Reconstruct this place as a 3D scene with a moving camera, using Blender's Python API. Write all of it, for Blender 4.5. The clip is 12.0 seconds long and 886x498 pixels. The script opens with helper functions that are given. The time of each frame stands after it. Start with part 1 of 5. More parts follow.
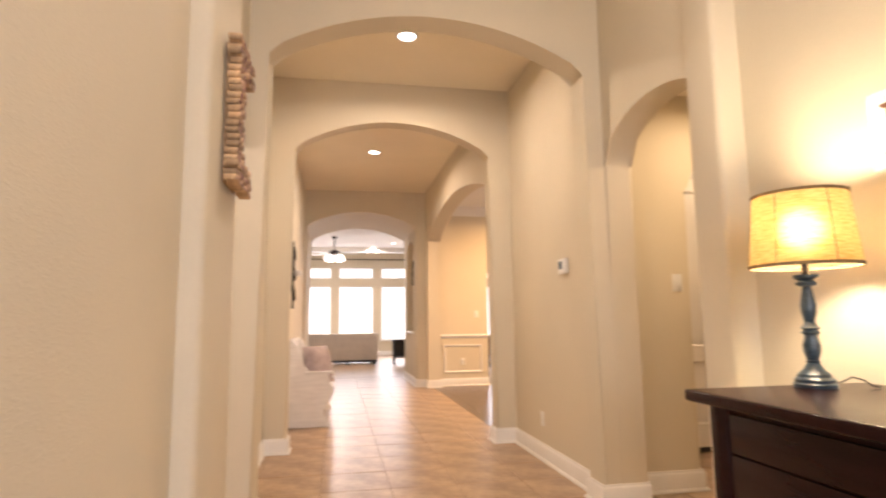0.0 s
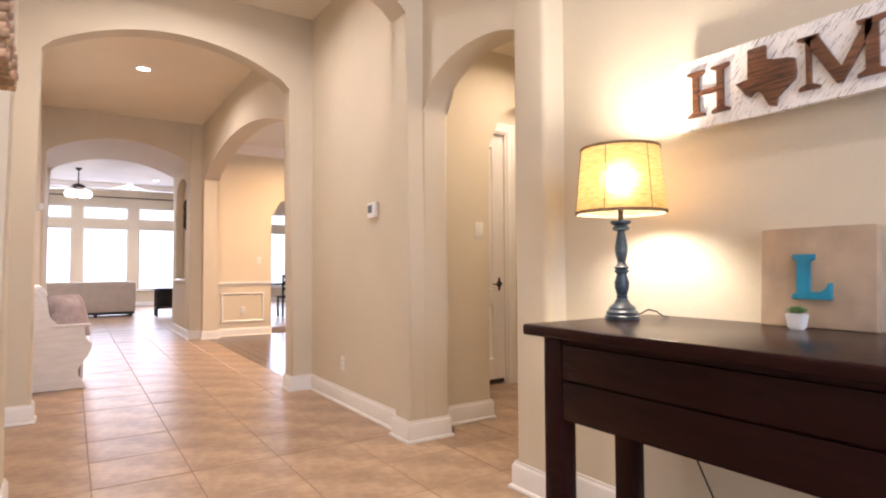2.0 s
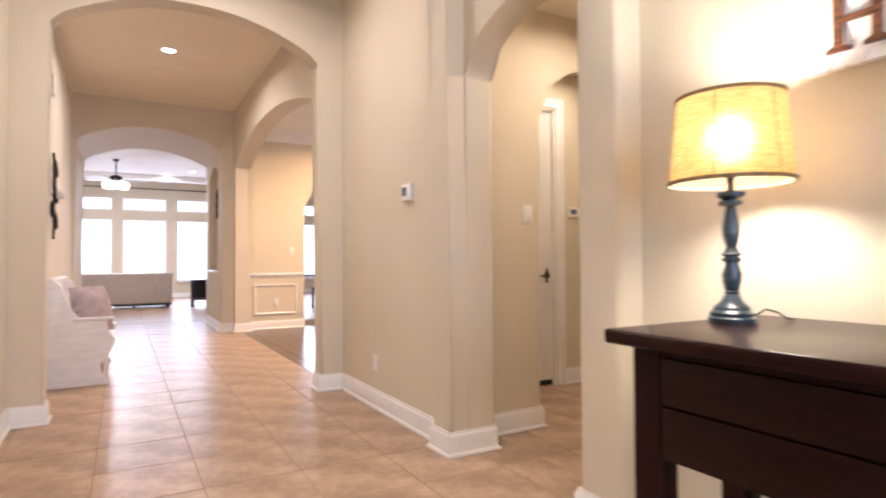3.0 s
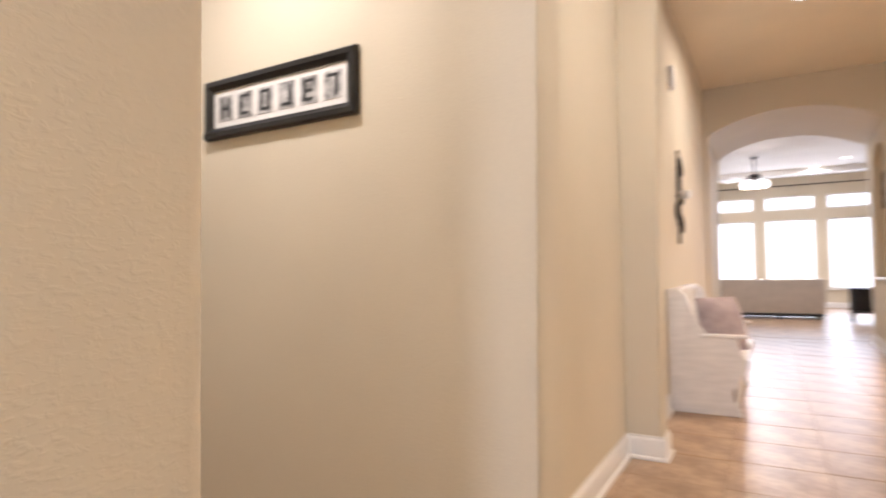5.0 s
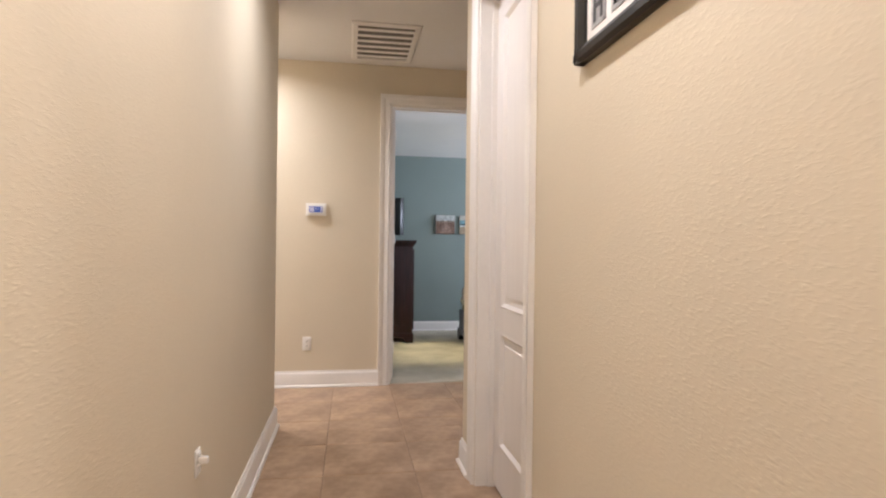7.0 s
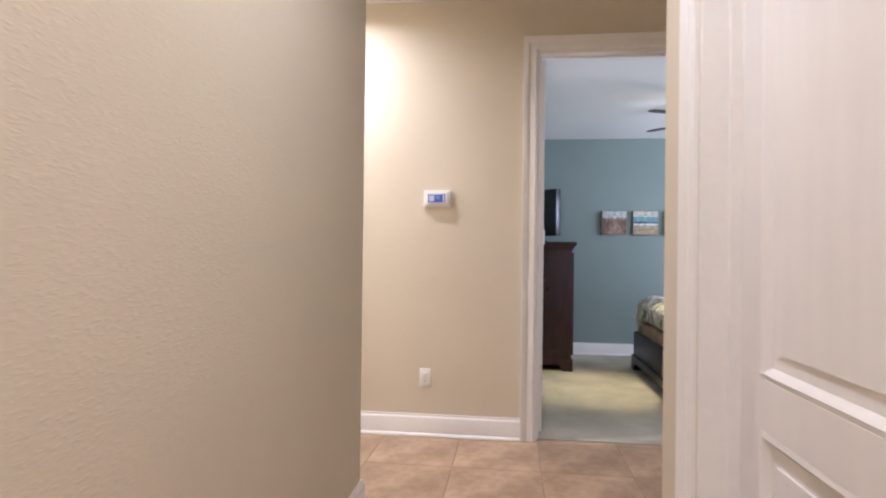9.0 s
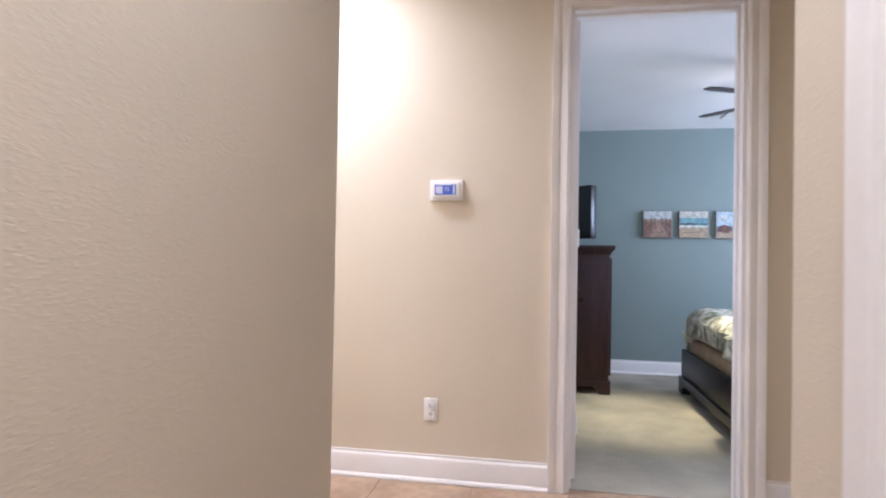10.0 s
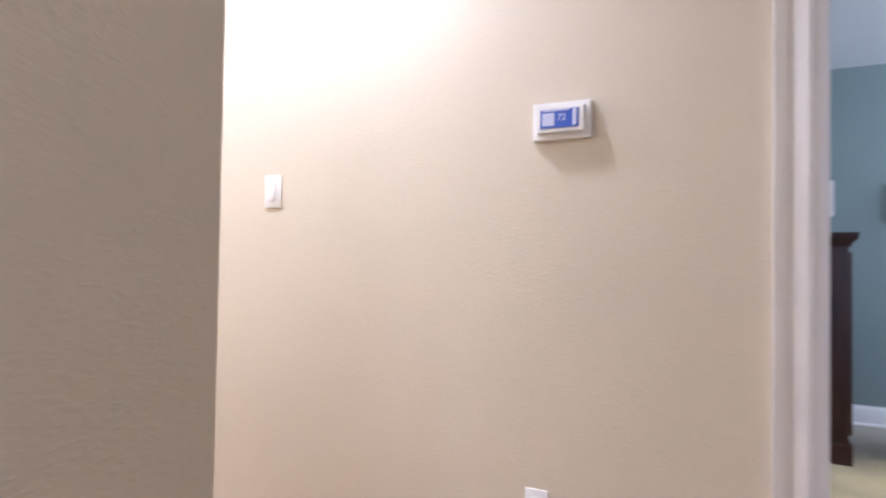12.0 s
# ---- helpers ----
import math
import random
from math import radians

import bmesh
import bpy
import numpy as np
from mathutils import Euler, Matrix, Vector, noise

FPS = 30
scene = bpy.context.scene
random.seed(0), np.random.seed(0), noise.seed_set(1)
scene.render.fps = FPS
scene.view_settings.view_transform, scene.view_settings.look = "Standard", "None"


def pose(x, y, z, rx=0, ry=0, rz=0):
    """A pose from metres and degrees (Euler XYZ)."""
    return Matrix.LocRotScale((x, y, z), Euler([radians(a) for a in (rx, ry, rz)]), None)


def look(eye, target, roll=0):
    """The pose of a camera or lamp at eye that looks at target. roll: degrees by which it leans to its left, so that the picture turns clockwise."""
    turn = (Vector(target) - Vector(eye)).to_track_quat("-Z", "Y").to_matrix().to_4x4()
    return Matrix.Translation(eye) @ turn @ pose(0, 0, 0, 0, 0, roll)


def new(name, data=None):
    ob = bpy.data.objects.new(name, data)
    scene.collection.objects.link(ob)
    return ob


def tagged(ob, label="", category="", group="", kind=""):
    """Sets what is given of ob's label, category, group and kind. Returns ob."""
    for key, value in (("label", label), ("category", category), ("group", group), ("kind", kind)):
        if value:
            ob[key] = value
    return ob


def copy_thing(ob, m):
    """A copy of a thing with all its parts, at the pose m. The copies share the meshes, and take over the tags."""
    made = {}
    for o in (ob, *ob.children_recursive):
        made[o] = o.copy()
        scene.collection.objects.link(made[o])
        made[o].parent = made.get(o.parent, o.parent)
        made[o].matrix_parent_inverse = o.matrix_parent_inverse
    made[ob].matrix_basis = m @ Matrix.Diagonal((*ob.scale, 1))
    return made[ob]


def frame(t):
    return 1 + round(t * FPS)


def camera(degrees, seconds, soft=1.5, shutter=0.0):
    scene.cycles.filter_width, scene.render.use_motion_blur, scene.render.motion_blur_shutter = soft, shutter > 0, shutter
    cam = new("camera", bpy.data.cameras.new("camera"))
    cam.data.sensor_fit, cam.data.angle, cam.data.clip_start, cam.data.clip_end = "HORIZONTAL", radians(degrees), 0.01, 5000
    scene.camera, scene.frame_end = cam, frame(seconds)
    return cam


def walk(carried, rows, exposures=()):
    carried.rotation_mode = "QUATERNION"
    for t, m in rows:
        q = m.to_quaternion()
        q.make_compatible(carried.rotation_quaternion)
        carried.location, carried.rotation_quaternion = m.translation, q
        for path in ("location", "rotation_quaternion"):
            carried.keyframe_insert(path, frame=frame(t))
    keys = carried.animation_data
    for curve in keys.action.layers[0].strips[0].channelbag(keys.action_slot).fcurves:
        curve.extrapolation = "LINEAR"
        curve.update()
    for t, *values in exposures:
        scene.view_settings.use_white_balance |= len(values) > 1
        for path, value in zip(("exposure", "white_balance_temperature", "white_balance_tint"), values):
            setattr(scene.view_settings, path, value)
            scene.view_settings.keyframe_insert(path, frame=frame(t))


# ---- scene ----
cam = camera(75.8, 12.0, soft=2.0, shutter=0.5)
PATH = [
    (0, (0.226, -0.025, 1.139), (0.589, 1.926, 1.389), -0.7),
    (0.5, (0.126, 0.03, 1.133), (0.832, 1.888, 1.349), -0.4),
    (1, (0.033, 0.065, 1.122), (0.963, 1.828, 1.291), -0.4),
    (1.5, (-0.008, 0.09, 1.107), (1.036, 1.792, 1.219), -0.2),
    (2, (0.037, 0.203, 1.1), (1.128, 1.878, 1.168), -0.3),
    (2.5, (0.154, 0.39, 1.089), (1.251, 2.062, 1.133), -0.3),
    (2.7, (0.194, 0.471, 1.087), (1.268, 2.158, 1.127), -0.3),
    (4.3, (0.418, 1.435, 1.1), (0.255, 3.428, 1.162), -1.2),
    (4.5, (0.422, 1.536, 1.098), (-0.014, 3.486, 1.173), -1.4),
    (5, (0.358, 1.812, 1.105), (-0.636, 3.546, 1.181), -0.8),
    (5.5, (0.388, 2.04, 1.182), (-1.086, 3.39, 1.181), -0.2),
    (5.8, (0.279, 2.315, 1.183), (-1.418, 3.373, 1.188), 0.7),
    (6, (0.228, 2.42, 1.183), (-1.571, 3.293, 1.183), 0.4),
    (6.5, (0.056, 2.613, 1.165), (-1.88, 3.114, 1.162), 0.6),
    (7, (-0.214, 2.772, 1.162), (-2.188, 3.095, 1.161), 0.7),
    (7.5, (-0.489, 2.865, 1.148), (-2.481, 3.05, 1.145), 0.6),
    (7.7, (-0.639, 2.876, 1.135), (-2.636, 2.989, 1.138), 0.4),
    (9.3, (-1.739, 2.971, 1.14), (-3.719, 2.687, 1.162), 0.8),
    (9.5, (-1.868, 2.978, 1.143), (-3.844, 2.672, 1.173), 0.8),
    (10, (-2.207, 2.975, 1.132), (-4.176, 2.631, 1.163), 1.0),
    (10.5, (-2.51, 2.956, 1.124), (-4.476, 2.592, 1.156), 1.3),
    (11, (-2.842, 2.96, 1.094), (-4.791, 2.514, 1.133), 1.1),
    (11.5, (-3.136, 2.95, 1.086), (-5.03, 2.309, 1.125), 1.0),
    (12, (-3.448, 2.891, 1.068), (-5.25, 2.024, 1.112), 0.9),
]
walk(cam, [(t, look(eye, target, roll)) for t, eye, target, roll in PATH],
     [(0, -0.24, 6600, 22), (1.5, -0.20, 5750, 23), (4.3, -0.14, 5350, 21), (5.4, -0.17, 5800, 17), (6, 0.08, 5620, 17), (7, 0.09, 5600, 18), (9.3, 0.25, 5230, 21), (10.5, 0.41, 4930, 22), (12, 0.22, 4880, 23)])

# ---- world and light ----
scene.view_settings.exposure = 0.0
world = bpy.data.worlds.new("world")
scene.world = world
world.use_nodes = True
wn = world.node_tree.nodes
sky = wn.new("ShaderNodeTexSky")
sky.sky_type = "NISHITA"
sky.sun_disc = False
sky.sun_elevation, sky.sun_rotation = radians(42), radians(200)
wn["Background"].inputs["Strength"].default_value = 0.12
world.node_tree.links.new(sky.outputs["Color"], wn["Background"].inputs["Color"])

sun = new("sun", bpy.data.lights.new("sun", "SUN"))
sun.data.energy, sun.data.angle, sun.data.color = 2.5, radians(0.6), (1.0, 0.95, 0.86)
sun.matrix_world = look((0, 30, 30), (2, 5, 0))


def area_light(name, eye, target, sx, sy, watts, color, disk=False, spread=180):
    la = bpy.data.lights.new(name, "AREA")
    la.shape = "DISK" if disk else "RECTANGLE"
    la.size = sx
    if not disk:
        la.size_y = sy
    la.energy, la.color, la.spread = watts, color, radians(spread)
    ob = new(name, la)
    ob.matrix_world = look(eye, target)
    return ob


WARM = (1.0, 0.86, 0.66)
SOFT = (1.0, 0.90, 0.76)
NEUTRAL = (1.0, 0.93, 0.82)
# daylight through the living room windows, the breakfast window and the bedroom window
for wx in (-0.36, 0.86, 2.12):
    area_light("window_light", (wx, 19.66, 1.75), (wx, 8, 0.9), 1.1, 2.4, 46, (0.88, 0.94, 1.0))
area_light("window_light", (6.2, 19.66, 1.75), (6.0, 8, 0.9), 2.0, 2.4, 90, (0.90, 0.95, 1.0))
area_light("window_light", (-6.7, 7.35, 1.6), (-6.9, 3.0, 1.2), 2.2, 1.5, 140, (0.95, 0.98, 1.0))
# dining room: no window seen or built here, lamp added to brighten it
area_light("window_light", (5.6, 7.6, 1.6), (2.0, 7.4, 1.0), 1.8, 1.8, 60, (1.0, 0.93, 0.80))
# front door glass behind the walk
area_light("door_light", (0.78, -2.25, 1.5), (0.78, 3.0, 1.2), 0.56, 1.9, 90, (0.88, 0.94, 1.0))

# recessed ceiling lights, seen ones and added fill: x, y, ceiling height, watts, colour
CANS_AND_FILLS = ((0.76, 4.33, 3.44, 42, WARM), (0.70, 7.58, 3.44, 46, WARM),
        # both foyer ones are unseen, added to brighten the foyer
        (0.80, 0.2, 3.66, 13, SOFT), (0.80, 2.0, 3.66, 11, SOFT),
        # the second and fourth are unseen, added as fill for the side hall
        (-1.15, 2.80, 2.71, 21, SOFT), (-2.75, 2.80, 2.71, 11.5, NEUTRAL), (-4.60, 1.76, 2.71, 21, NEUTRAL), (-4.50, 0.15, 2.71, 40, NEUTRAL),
        # right hall pair added unseen; the dining one stands in for an unseen chandelier
        (2.75, 2.95, 2.74, 18, (1.0, 0.77, 0.46)), (3.5, 4.0, 2.74, 11, (1.0, 0.77, 0.46)), (3.4, 8.5, 3.19, 135, (1.0, 0.62, 0.27)),
        # the first is unseen, added to lift the dark sofa back
        (0.2, 12.8, 3.50, 40, SOFT), (1.9, 17.2, 3.50, 40, SOFT), (1.35, 18.2, 3.50, 40, SOFT), (-0.9, 17.6, 3.50, 40, SOFT))
for cx, cy, cz, cw, cc in CANS_AND_FILLS:
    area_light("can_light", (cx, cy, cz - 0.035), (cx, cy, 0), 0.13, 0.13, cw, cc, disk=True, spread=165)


# ---- materials ----
def mat(name, color, rough=0.5, metal=0.0, vary=0.08, scale=3.0, fine=60.0, bump=0.0, bump_scale=200.0,
        bump_dist=0.002, coat=0.0, second=None, stretch=(1, 1, 1), random_tone=0.0, spec=0.5, detail=3.0, lo=0.45, hi=0.9, turn=0.0, flecks=False):
    """A painted, wooden or woven surface: base colour varied at two scales, with a fine relief."""
    m = bpy.data.materials.new(name)
    m.use_nodes = True
    nt = m.node_tree
    ns, ln = nt.nodes, nt.links
    b = ns["Principled BSDF"]
    b.inputs["Roughness"].default_value = rough
    b.inputs["Metallic"].default_value = metal
    b.inputs["Coat Weight"].default_value = coat
    b.inputs["Specular IOR Level"].default_value = spec
    tc = ns.new("ShaderNodeTexCoord")
    mp = ns.new("ShaderNodeMapping")
    if turn:
        mp.vector_type = "TEXTURE"
        stretch = [1 / c for c in stretch]
    mp.inputs["Scale"].default_value = stretch
    mp.inputs["Rotation"].default_value = (radians(turn), 0, 0)
    ln.new(tc.outputs["Object"], mp.inputs["Vector"])
    n1 = ns.new("ShaderNodeTexNoise")
    n1.inputs["Scale"].default_value, n1.inputs["Detail"].default_value = scale, detail
    n2 = ns.new("ShaderNodeTexNoise")
    n2.inputs["Scale"].default_value, n2.inputs["Detail"].default_value = fine, 2.0
    for n in (n1, n2):
        ln.new(mp.outputs["Vector"], n.inputs["Vector"])
    add = ns.new("ShaderNodeMath")
    add.operation = "MULTIPLY_ADD"
    ln.new(n2.outputs["Fac"], add.inputs[0])
    add.inputs[1].default_value = 0.35
    ln.new(n1.outputs["Fac"], add.inputs[2])
    ramp = ns.new("ShaderNodeValToRGB")
    c2 = second or [c * (1 - 2 * vary) for c in color]
    c1 = [min(1, c * (1 + vary)) for c in color]
    ramp.color_ramp.elements[0].position, ramp.color_ramp.elements[1].position = lo, hi
    ramp.color_ramp.elements[0].color, ramp.color_ramp.elements[1].color = (*c2, 1), (*c1, 1)
    ln.new(add.outputs[0], ramp.inputs["Fac"])
    out = ramp.outputs["Color"]
    if random_tone:
        oi = ns.new("ShaderNodeObjectInfo")
        mr = ns.new("ShaderNodeMapRange")
        mr.inputs["To Min"].default_value, mr.inputs["To Max"].default_value = 1 - random_tone, 1 + random_tone
        ln.new(oi.outputs["Random"], mr.inputs["Value"])
        hs = ns.new("ShaderNodeHueSaturation")
        ln.new(mr.outputs["Result"], hs.inputs["Value"])
        ln.new(out, hs.inputs["Color"])
        out = hs.outputs["Color"]
    ln.new(out, b.inputs["Base Color"])
    if bump:
        nb = ns.new("ShaderNodeTexNoise")
        nb.inputs["Scale"].default_value, nb.inputs["Detail"].default_value = bump_scale, 3.0
        ln.new(mp.outputs["Vector"], nb.inputs["Vector"])
        bp = ns.new("ShaderNodeBump")
        bp.inputs["Strength"].default_value, bp.inputs["Distance"].default_value = bump, bump_dist
        height = nb.outputs["Fac"]
        if flecks:
            # trowelled texture: sparse flat flecks, wider than high, on a smoother ground
            fm = ns.new("ShaderNodeMapping")
            fm.inputs["Scale"].default_value = (1, 1, 2.1)
            ln.new(tc.outputs["Object"], fm.inputs["Vector"])
            ln.new(fm.outputs["Vector"], nb.inputs["Vector"])
            nb.inputs["Distortion"].default_value = 0.6
            cut = ns.new("ShaderNodeMapRange")
            cut.inputs["From Min"].default_value, cut.inputs["From Max"].default_value = 0.48, 0.72
            ln.new(height, cut.inputs["Value"])
            height = cut.outputs["Result"]
        ln.new(height, bp.inputs["Height"])
        ln.new(bp.outputs["Normal"], b.inputs["Normal"])
    return m


def glow(name, color, strength):
    m = bpy.data.materials.new(name)
    m.use_nodes = True
    b = m.node_tree.nodes["Principled BSDF"]
    b.inputs["Base Color"].default_value = (*color, 1)
    b.inputs["Emission Color"].default_value = (*color, 1)
    b.inputs["Emission Strength"].default_value = strength
    return m


PAINT = mat("wall_paint", (0.655, 0.580, 0.447), 0.75, vary=0.025, scale=1.2, fine=90, bump=0.17, bump_scale=70, bump_dist=0.0026, spec=0.3, flecks=True)
CEIL_TAN = mat("tan_ceiling_paint", (0.86, 0.78, 0.64), 0.85, vary=0.02, scale=1.5, bump=0.4, bump_scale=120, bump_dist=0.003, spec=0.2)
CEIL_WHITE = mat("white_ceiling_paint", (0.76, 0.74, 0.71), 0.85, vary=0.02, scale=1.5, bump=0.4, bump_scale=120, bump_dist=0.003, spec=0.2)
BLUE = mat("blue_grey_paint", (0.225, 0.268, 0.252), 0.75, vary=0.03, scale=1.5, bump=0.4, bump_scale=90, bump_dist=0.003, spec=0.3)
WHITE = mat("white_trim_paint", (0.80, 0.77, 0.73), 0.35, vary=0.03, scale=4, bump=0.05, bump_scale=60)
DOORW = mat("white_door_paint", (0.77, 0.73, 0.69), 0.42, vary=0.02, scale=3, bump=0.05, bump_scale=60, stretch=(6, 6, 0.6))
PLASTIC = mat("white_plastic", (0.80, 0.78, 0.74), 0.35, vary=0.02, scale=8)
GROUT = mat("grout", (0.29, 0.205, 0.14), 0.9, vary=0.15, scale=6, bump=0.4, bump_scale=300)
TILE = mat("beige_stone_tile", (0.43, 0.305, 0.20), 0.34, vary=0.2, scale=4.2, fine=22, second=(0.265, 0.175, 0.11), bump=0.10, bump_scale=16,
           bump_dist=0.004, random_tone=0.07, spec=0.22, detail=6.0)
WOODFLOOR = mat("dark_wood_floor", (0.085, 0.035, 0.018), 0.22, vary=0.3, scale=3, fine=40, stretch=(12, 1, 1), random_tone=0.25, bump=0.1, bump_scale=20)
CARPET = mat("cream_carpet", (0.53, 0.48, 0.37), 0.95, vary=0.16, scale=2.2, fine=140, bump=0.9, bump_scale=260, bump_dist=0.012, spec=0.1)
ESPRESSO = mat("espresso_wood", (0.021, 0.0058, 0.0050), 0.24, vary=0.12, scale=5, fine=60, stretch=(8, 1.2, 8), bump=0.03, bump_scale=40, spec=0.13)
CHERRY = mat("cherry_wood", (0.034, 0.009, 0.008), 0.5, vary=0.3, scale=4, fine=60, stretch=(8, 8, 1), bump=0.06, bump_scale=40)
BLACKW = mat("black_brown_wood", (0.014, 0.012, 0.012), 0.4, vary=0.3, scale=5, fine=50)
BLACK = mat("black_frame", (0.010, 0.009, 0.009), 0.32, vary=0.3, scale=9)
IRON = mat("dark_iron", (0.025, 0.02, 0.018), 0.55, metal=0.4, vary=0.3, scale=20, bump=0.4, bump_scale=90)
BRONZE = mat("oil_rubbed_bronze", (0.035, 0.026, 0.022), 0.35, metal=0.8, vary=0.3, scale=20)
NICKEL = mat("satin_nickel", (0.55, 0.53, 0.50), 0.3, metal=1.0, vary=0.05, scale=20)
TEAL = mat("distressed_teal_paint", (0.048, 0.080, 0.105), 0.32, vary=0.35, scale=14, fine=90, second=(0.012, 0.024, 0.032), stretch=(1, 1, 2.2), bump=0.3, bump_scale=70, coat=0.2)
BURLAP = mat("burlap_canvas", (0.45, 0.33, 0.22), 0.9, vary=0.12, scale=8, fine=260, bump=0.6, bump_scale=420)
TURQ = mat("turquoise_paint", (0.012, 0.235, 0.375), 0.5, vary=0.15, scale=12)
BAND = mat("burlap_binding", (0.22, 0.15, 0.07), 0.9, vary=0.2, scale=30, bump=0.4, bump_scale=400)
CORD = mat("dark_cord", (0.02, 0.016, 0.013), 0.6)
BOARDW = mat("whitewashed_wood", (0.82, 0.79, 0.76), 0.7, vary=0.02, scale=9, fine=50, second=(0.16, 0.12, 0.10), stretch=(1, 24, 2.4), bump=0.4, bump_scale=40, detail=7.0, lo=0.49, hi=0.60, turn=40)
SIGNWOOD = mat("stained_walnut", (0.150, 0.060, 0.027), 0.30, vary=0.4, scale=7, fine=40, stretch=(2, 1.2, 12), bump=0.12, bump_scale=40, coat=0.5)
WPAINTW = mat("white_painted_wood", (0.78, 0.75, 0.73), 0.45, vary=0.05, scale=6, fine=70, stretch=(1, 1, 5), bump=0.12, bump_scale=40)
PILLOW_A = mat("grey_beige_fabric", (0.40, 0.33, 0.33), 0.9, vary=0.12, scale=12, fine=200, bump=0.5, bump_scale=300)
PILLOW_B = mat("ivory_fabric", (0.66, 0.58, 0.50), 0.9, vary=0.08, scale=12, fine=200, bump=0.5, bump_scale=300)
SOFA = mat("taupe_leather", (0.62, 0.55, 0.48), 0.55, vary=0.05, scale=6, bump=0.3, bump_scale=120)
CORK = mat("cork", (0.52, 0.35, 0.20), 0.85, vary=0.2, scale=40, fine=160, second=(0.28, 0.17, 0.09), random_tone=0.3, bump=0.5, bump_scale=200)
CORKEND = mat("wine_stained_cork", (0.24, 0.085, 0.095), 0.85, vary=0.3, scale=60, random_tone=0.4)
MATBOARD = mat("white_mat_board", (0.80, 0.78, 0.75), 0.8, vary=0.02, scale=20)
PHOTO = mat("grey_photo_print", (0.42, 0.41, 0.40), 0.5, vary=0.35, scale=28, fine=90, second=(0.16, 0.155, 0.15), random_tone=0.25)
INK = mat("black_ink", (0.03, 0.03, 0.03), 0.5)
LEAF = mat("succulent_green", (0.10, 0.17, 0.035), 0.5, vary=0.3, scale=40, second=(0.045, 0.10, 0.02))
CERAMIC = mat("white_ceramic", (0.82, 0.80, 0.77), 0.25, vary=0.02, scale=20)
SCREEN = mat("dark_screen", (0.012, 0.013, 0.016), 0.45, spec=0.3)
LCD = glow("blue_display", (0.04, 0.08, 0.30), 0.35)
LCD_PALE = glow("pale_display", (0.45, 0.45, 0.55), 0.20)
LCDGREY = mat("grey_lcd", (0.16, 0.20, 0.24), 0.2)
LENS = glow("lit_lamp_lens", (1.0, 0.93, 0.80), 9.0)
# shade of the duct behind the slats, put into this grey
VENTDARK = mat("vent_recess_shade", (0.20, 0.18, 0.165), 0.9, vary=0.15, scale=12)
QUILT = mat("paisley_comforter", (0.70, 0.66, 0.56), 0.9, vary=0.05, scale=11, fine=24, second=(0.20, 0.20, 0.11), lo=0.55, hi=0.78, bump=0.4, bump_scale=40, detail=5.0)
SHEET = mat("tan_box_spring_cloth", (0.40, 0.28, 0.17), 0.9, vary=0.1, scale=10)
BLADE = mat("dark_fan_blade", (0.05, 0.035, 0.03), 0.45, vary=0.3, scale=6, stretch=(4, 4, 1))
# self-lit colour, its glow stands for the daylight outdoors
BACKDROP = glow("glowing_outdoor_sheet", (1.0, 0.985, 0.96), 2.6)


def shade_material():
    """Burlap lamp shade: cloth that the bulb shines through."""
    m = bpy.data.materials.new("burlap_shade")
    m.use_nodes = True
    nt = m.node_tree
    ns, ln = nt.nodes, nt.links
    ns.remove(ns["Principled BSDF"])
    tc = ns.new("ShaderNodeTexCoord")
    mp = ns.new("ShaderNodeMapping")
    mp.inputs["Scale"].default_value = (1, 1, 9)
    ln.new(tc.outputs["Object"], mp.inputs["Vector"])
    n = ns.new("ShaderNodeTexNoise")
    n.inputs["Scale"].default_value, n.inputs["Detail"].default_value = 26, 5
    ln.new(mp.outputs["Vector"], n.inputs["Vector"])
    r = ns.new("ShaderNodeValToRGB")
    r.color_ramp.elements[0].position, r.color_ramp.elements[1].position = 0.36, 0.6
    r.color_ramp.elements[0].color = (0.80, 0.60, 0.30, 1)
    r.color_ramp.elements[1].color = (0.95, 0.83, 0.56, 1)
    ln.new(n.outputs["Fac"], r.inputs["Fac"])
    d = ns.new("ShaderNodeBsdfDiffuse")
    t = ns.new("ShaderNodeBsdfTranslucent")
    mx = ns.new("ShaderNodeMixShader")
    mx.inputs["Fac"].default_value = 0.66
    ln.new(r.outputs["Color"], d.inputs["Color"])
    ln.new(r.outputs["Color"], t.inputs["Color"])
    ln.new(d.outputs[0], mx.inputs[1])
    ln.new(t.outputs[0], mx.inputs[2])
    rf = ns.new("ShaderNodeBsdfRefraction")
    rf.inputs["Roughness"].default_value, rf.inputs["IOR"].default_value = 0.88, 1.16
    ln.new(r.outputs["Color"], rf.inputs["Color"])
    m2 = ns.new("ShaderNodeMixShader")
    m2.inputs["Fac"].default_value = 0.72
    ln.new(mx.outputs[0], m2.inputs[1])
    ln.new(rf.outputs[0], m2.inputs[2])
    ln.new(m2.outputs[0], ns["Material Output"].inputs["Surface"])
    return m


SHADE = shade_material()
GLASS = bpy.data.materials.new("window_glass")
GLASS.use_nodes = True
gb = GLASS.node_tree.nodes["Principled BSDF"]
gb.inputs["Transmission Weight"].default_value = 1.0
gb.inputs["Roughness"].default_value = 0.0
gb.inputs["IOR"].default_value = 1.45
FROST = glow("lit_frosted_glass", (1.0, 0.95, 0.86), 2.2)


# ---- mesh helpers ----
def finish(me, material, smooth=True):
    me.materials.append(material)
    if smooth:
        me.polygons.foreach_set("use_smooth", [True] * len(me.polygons))
        me.set_sharp_from_angle(angle=radians(32))


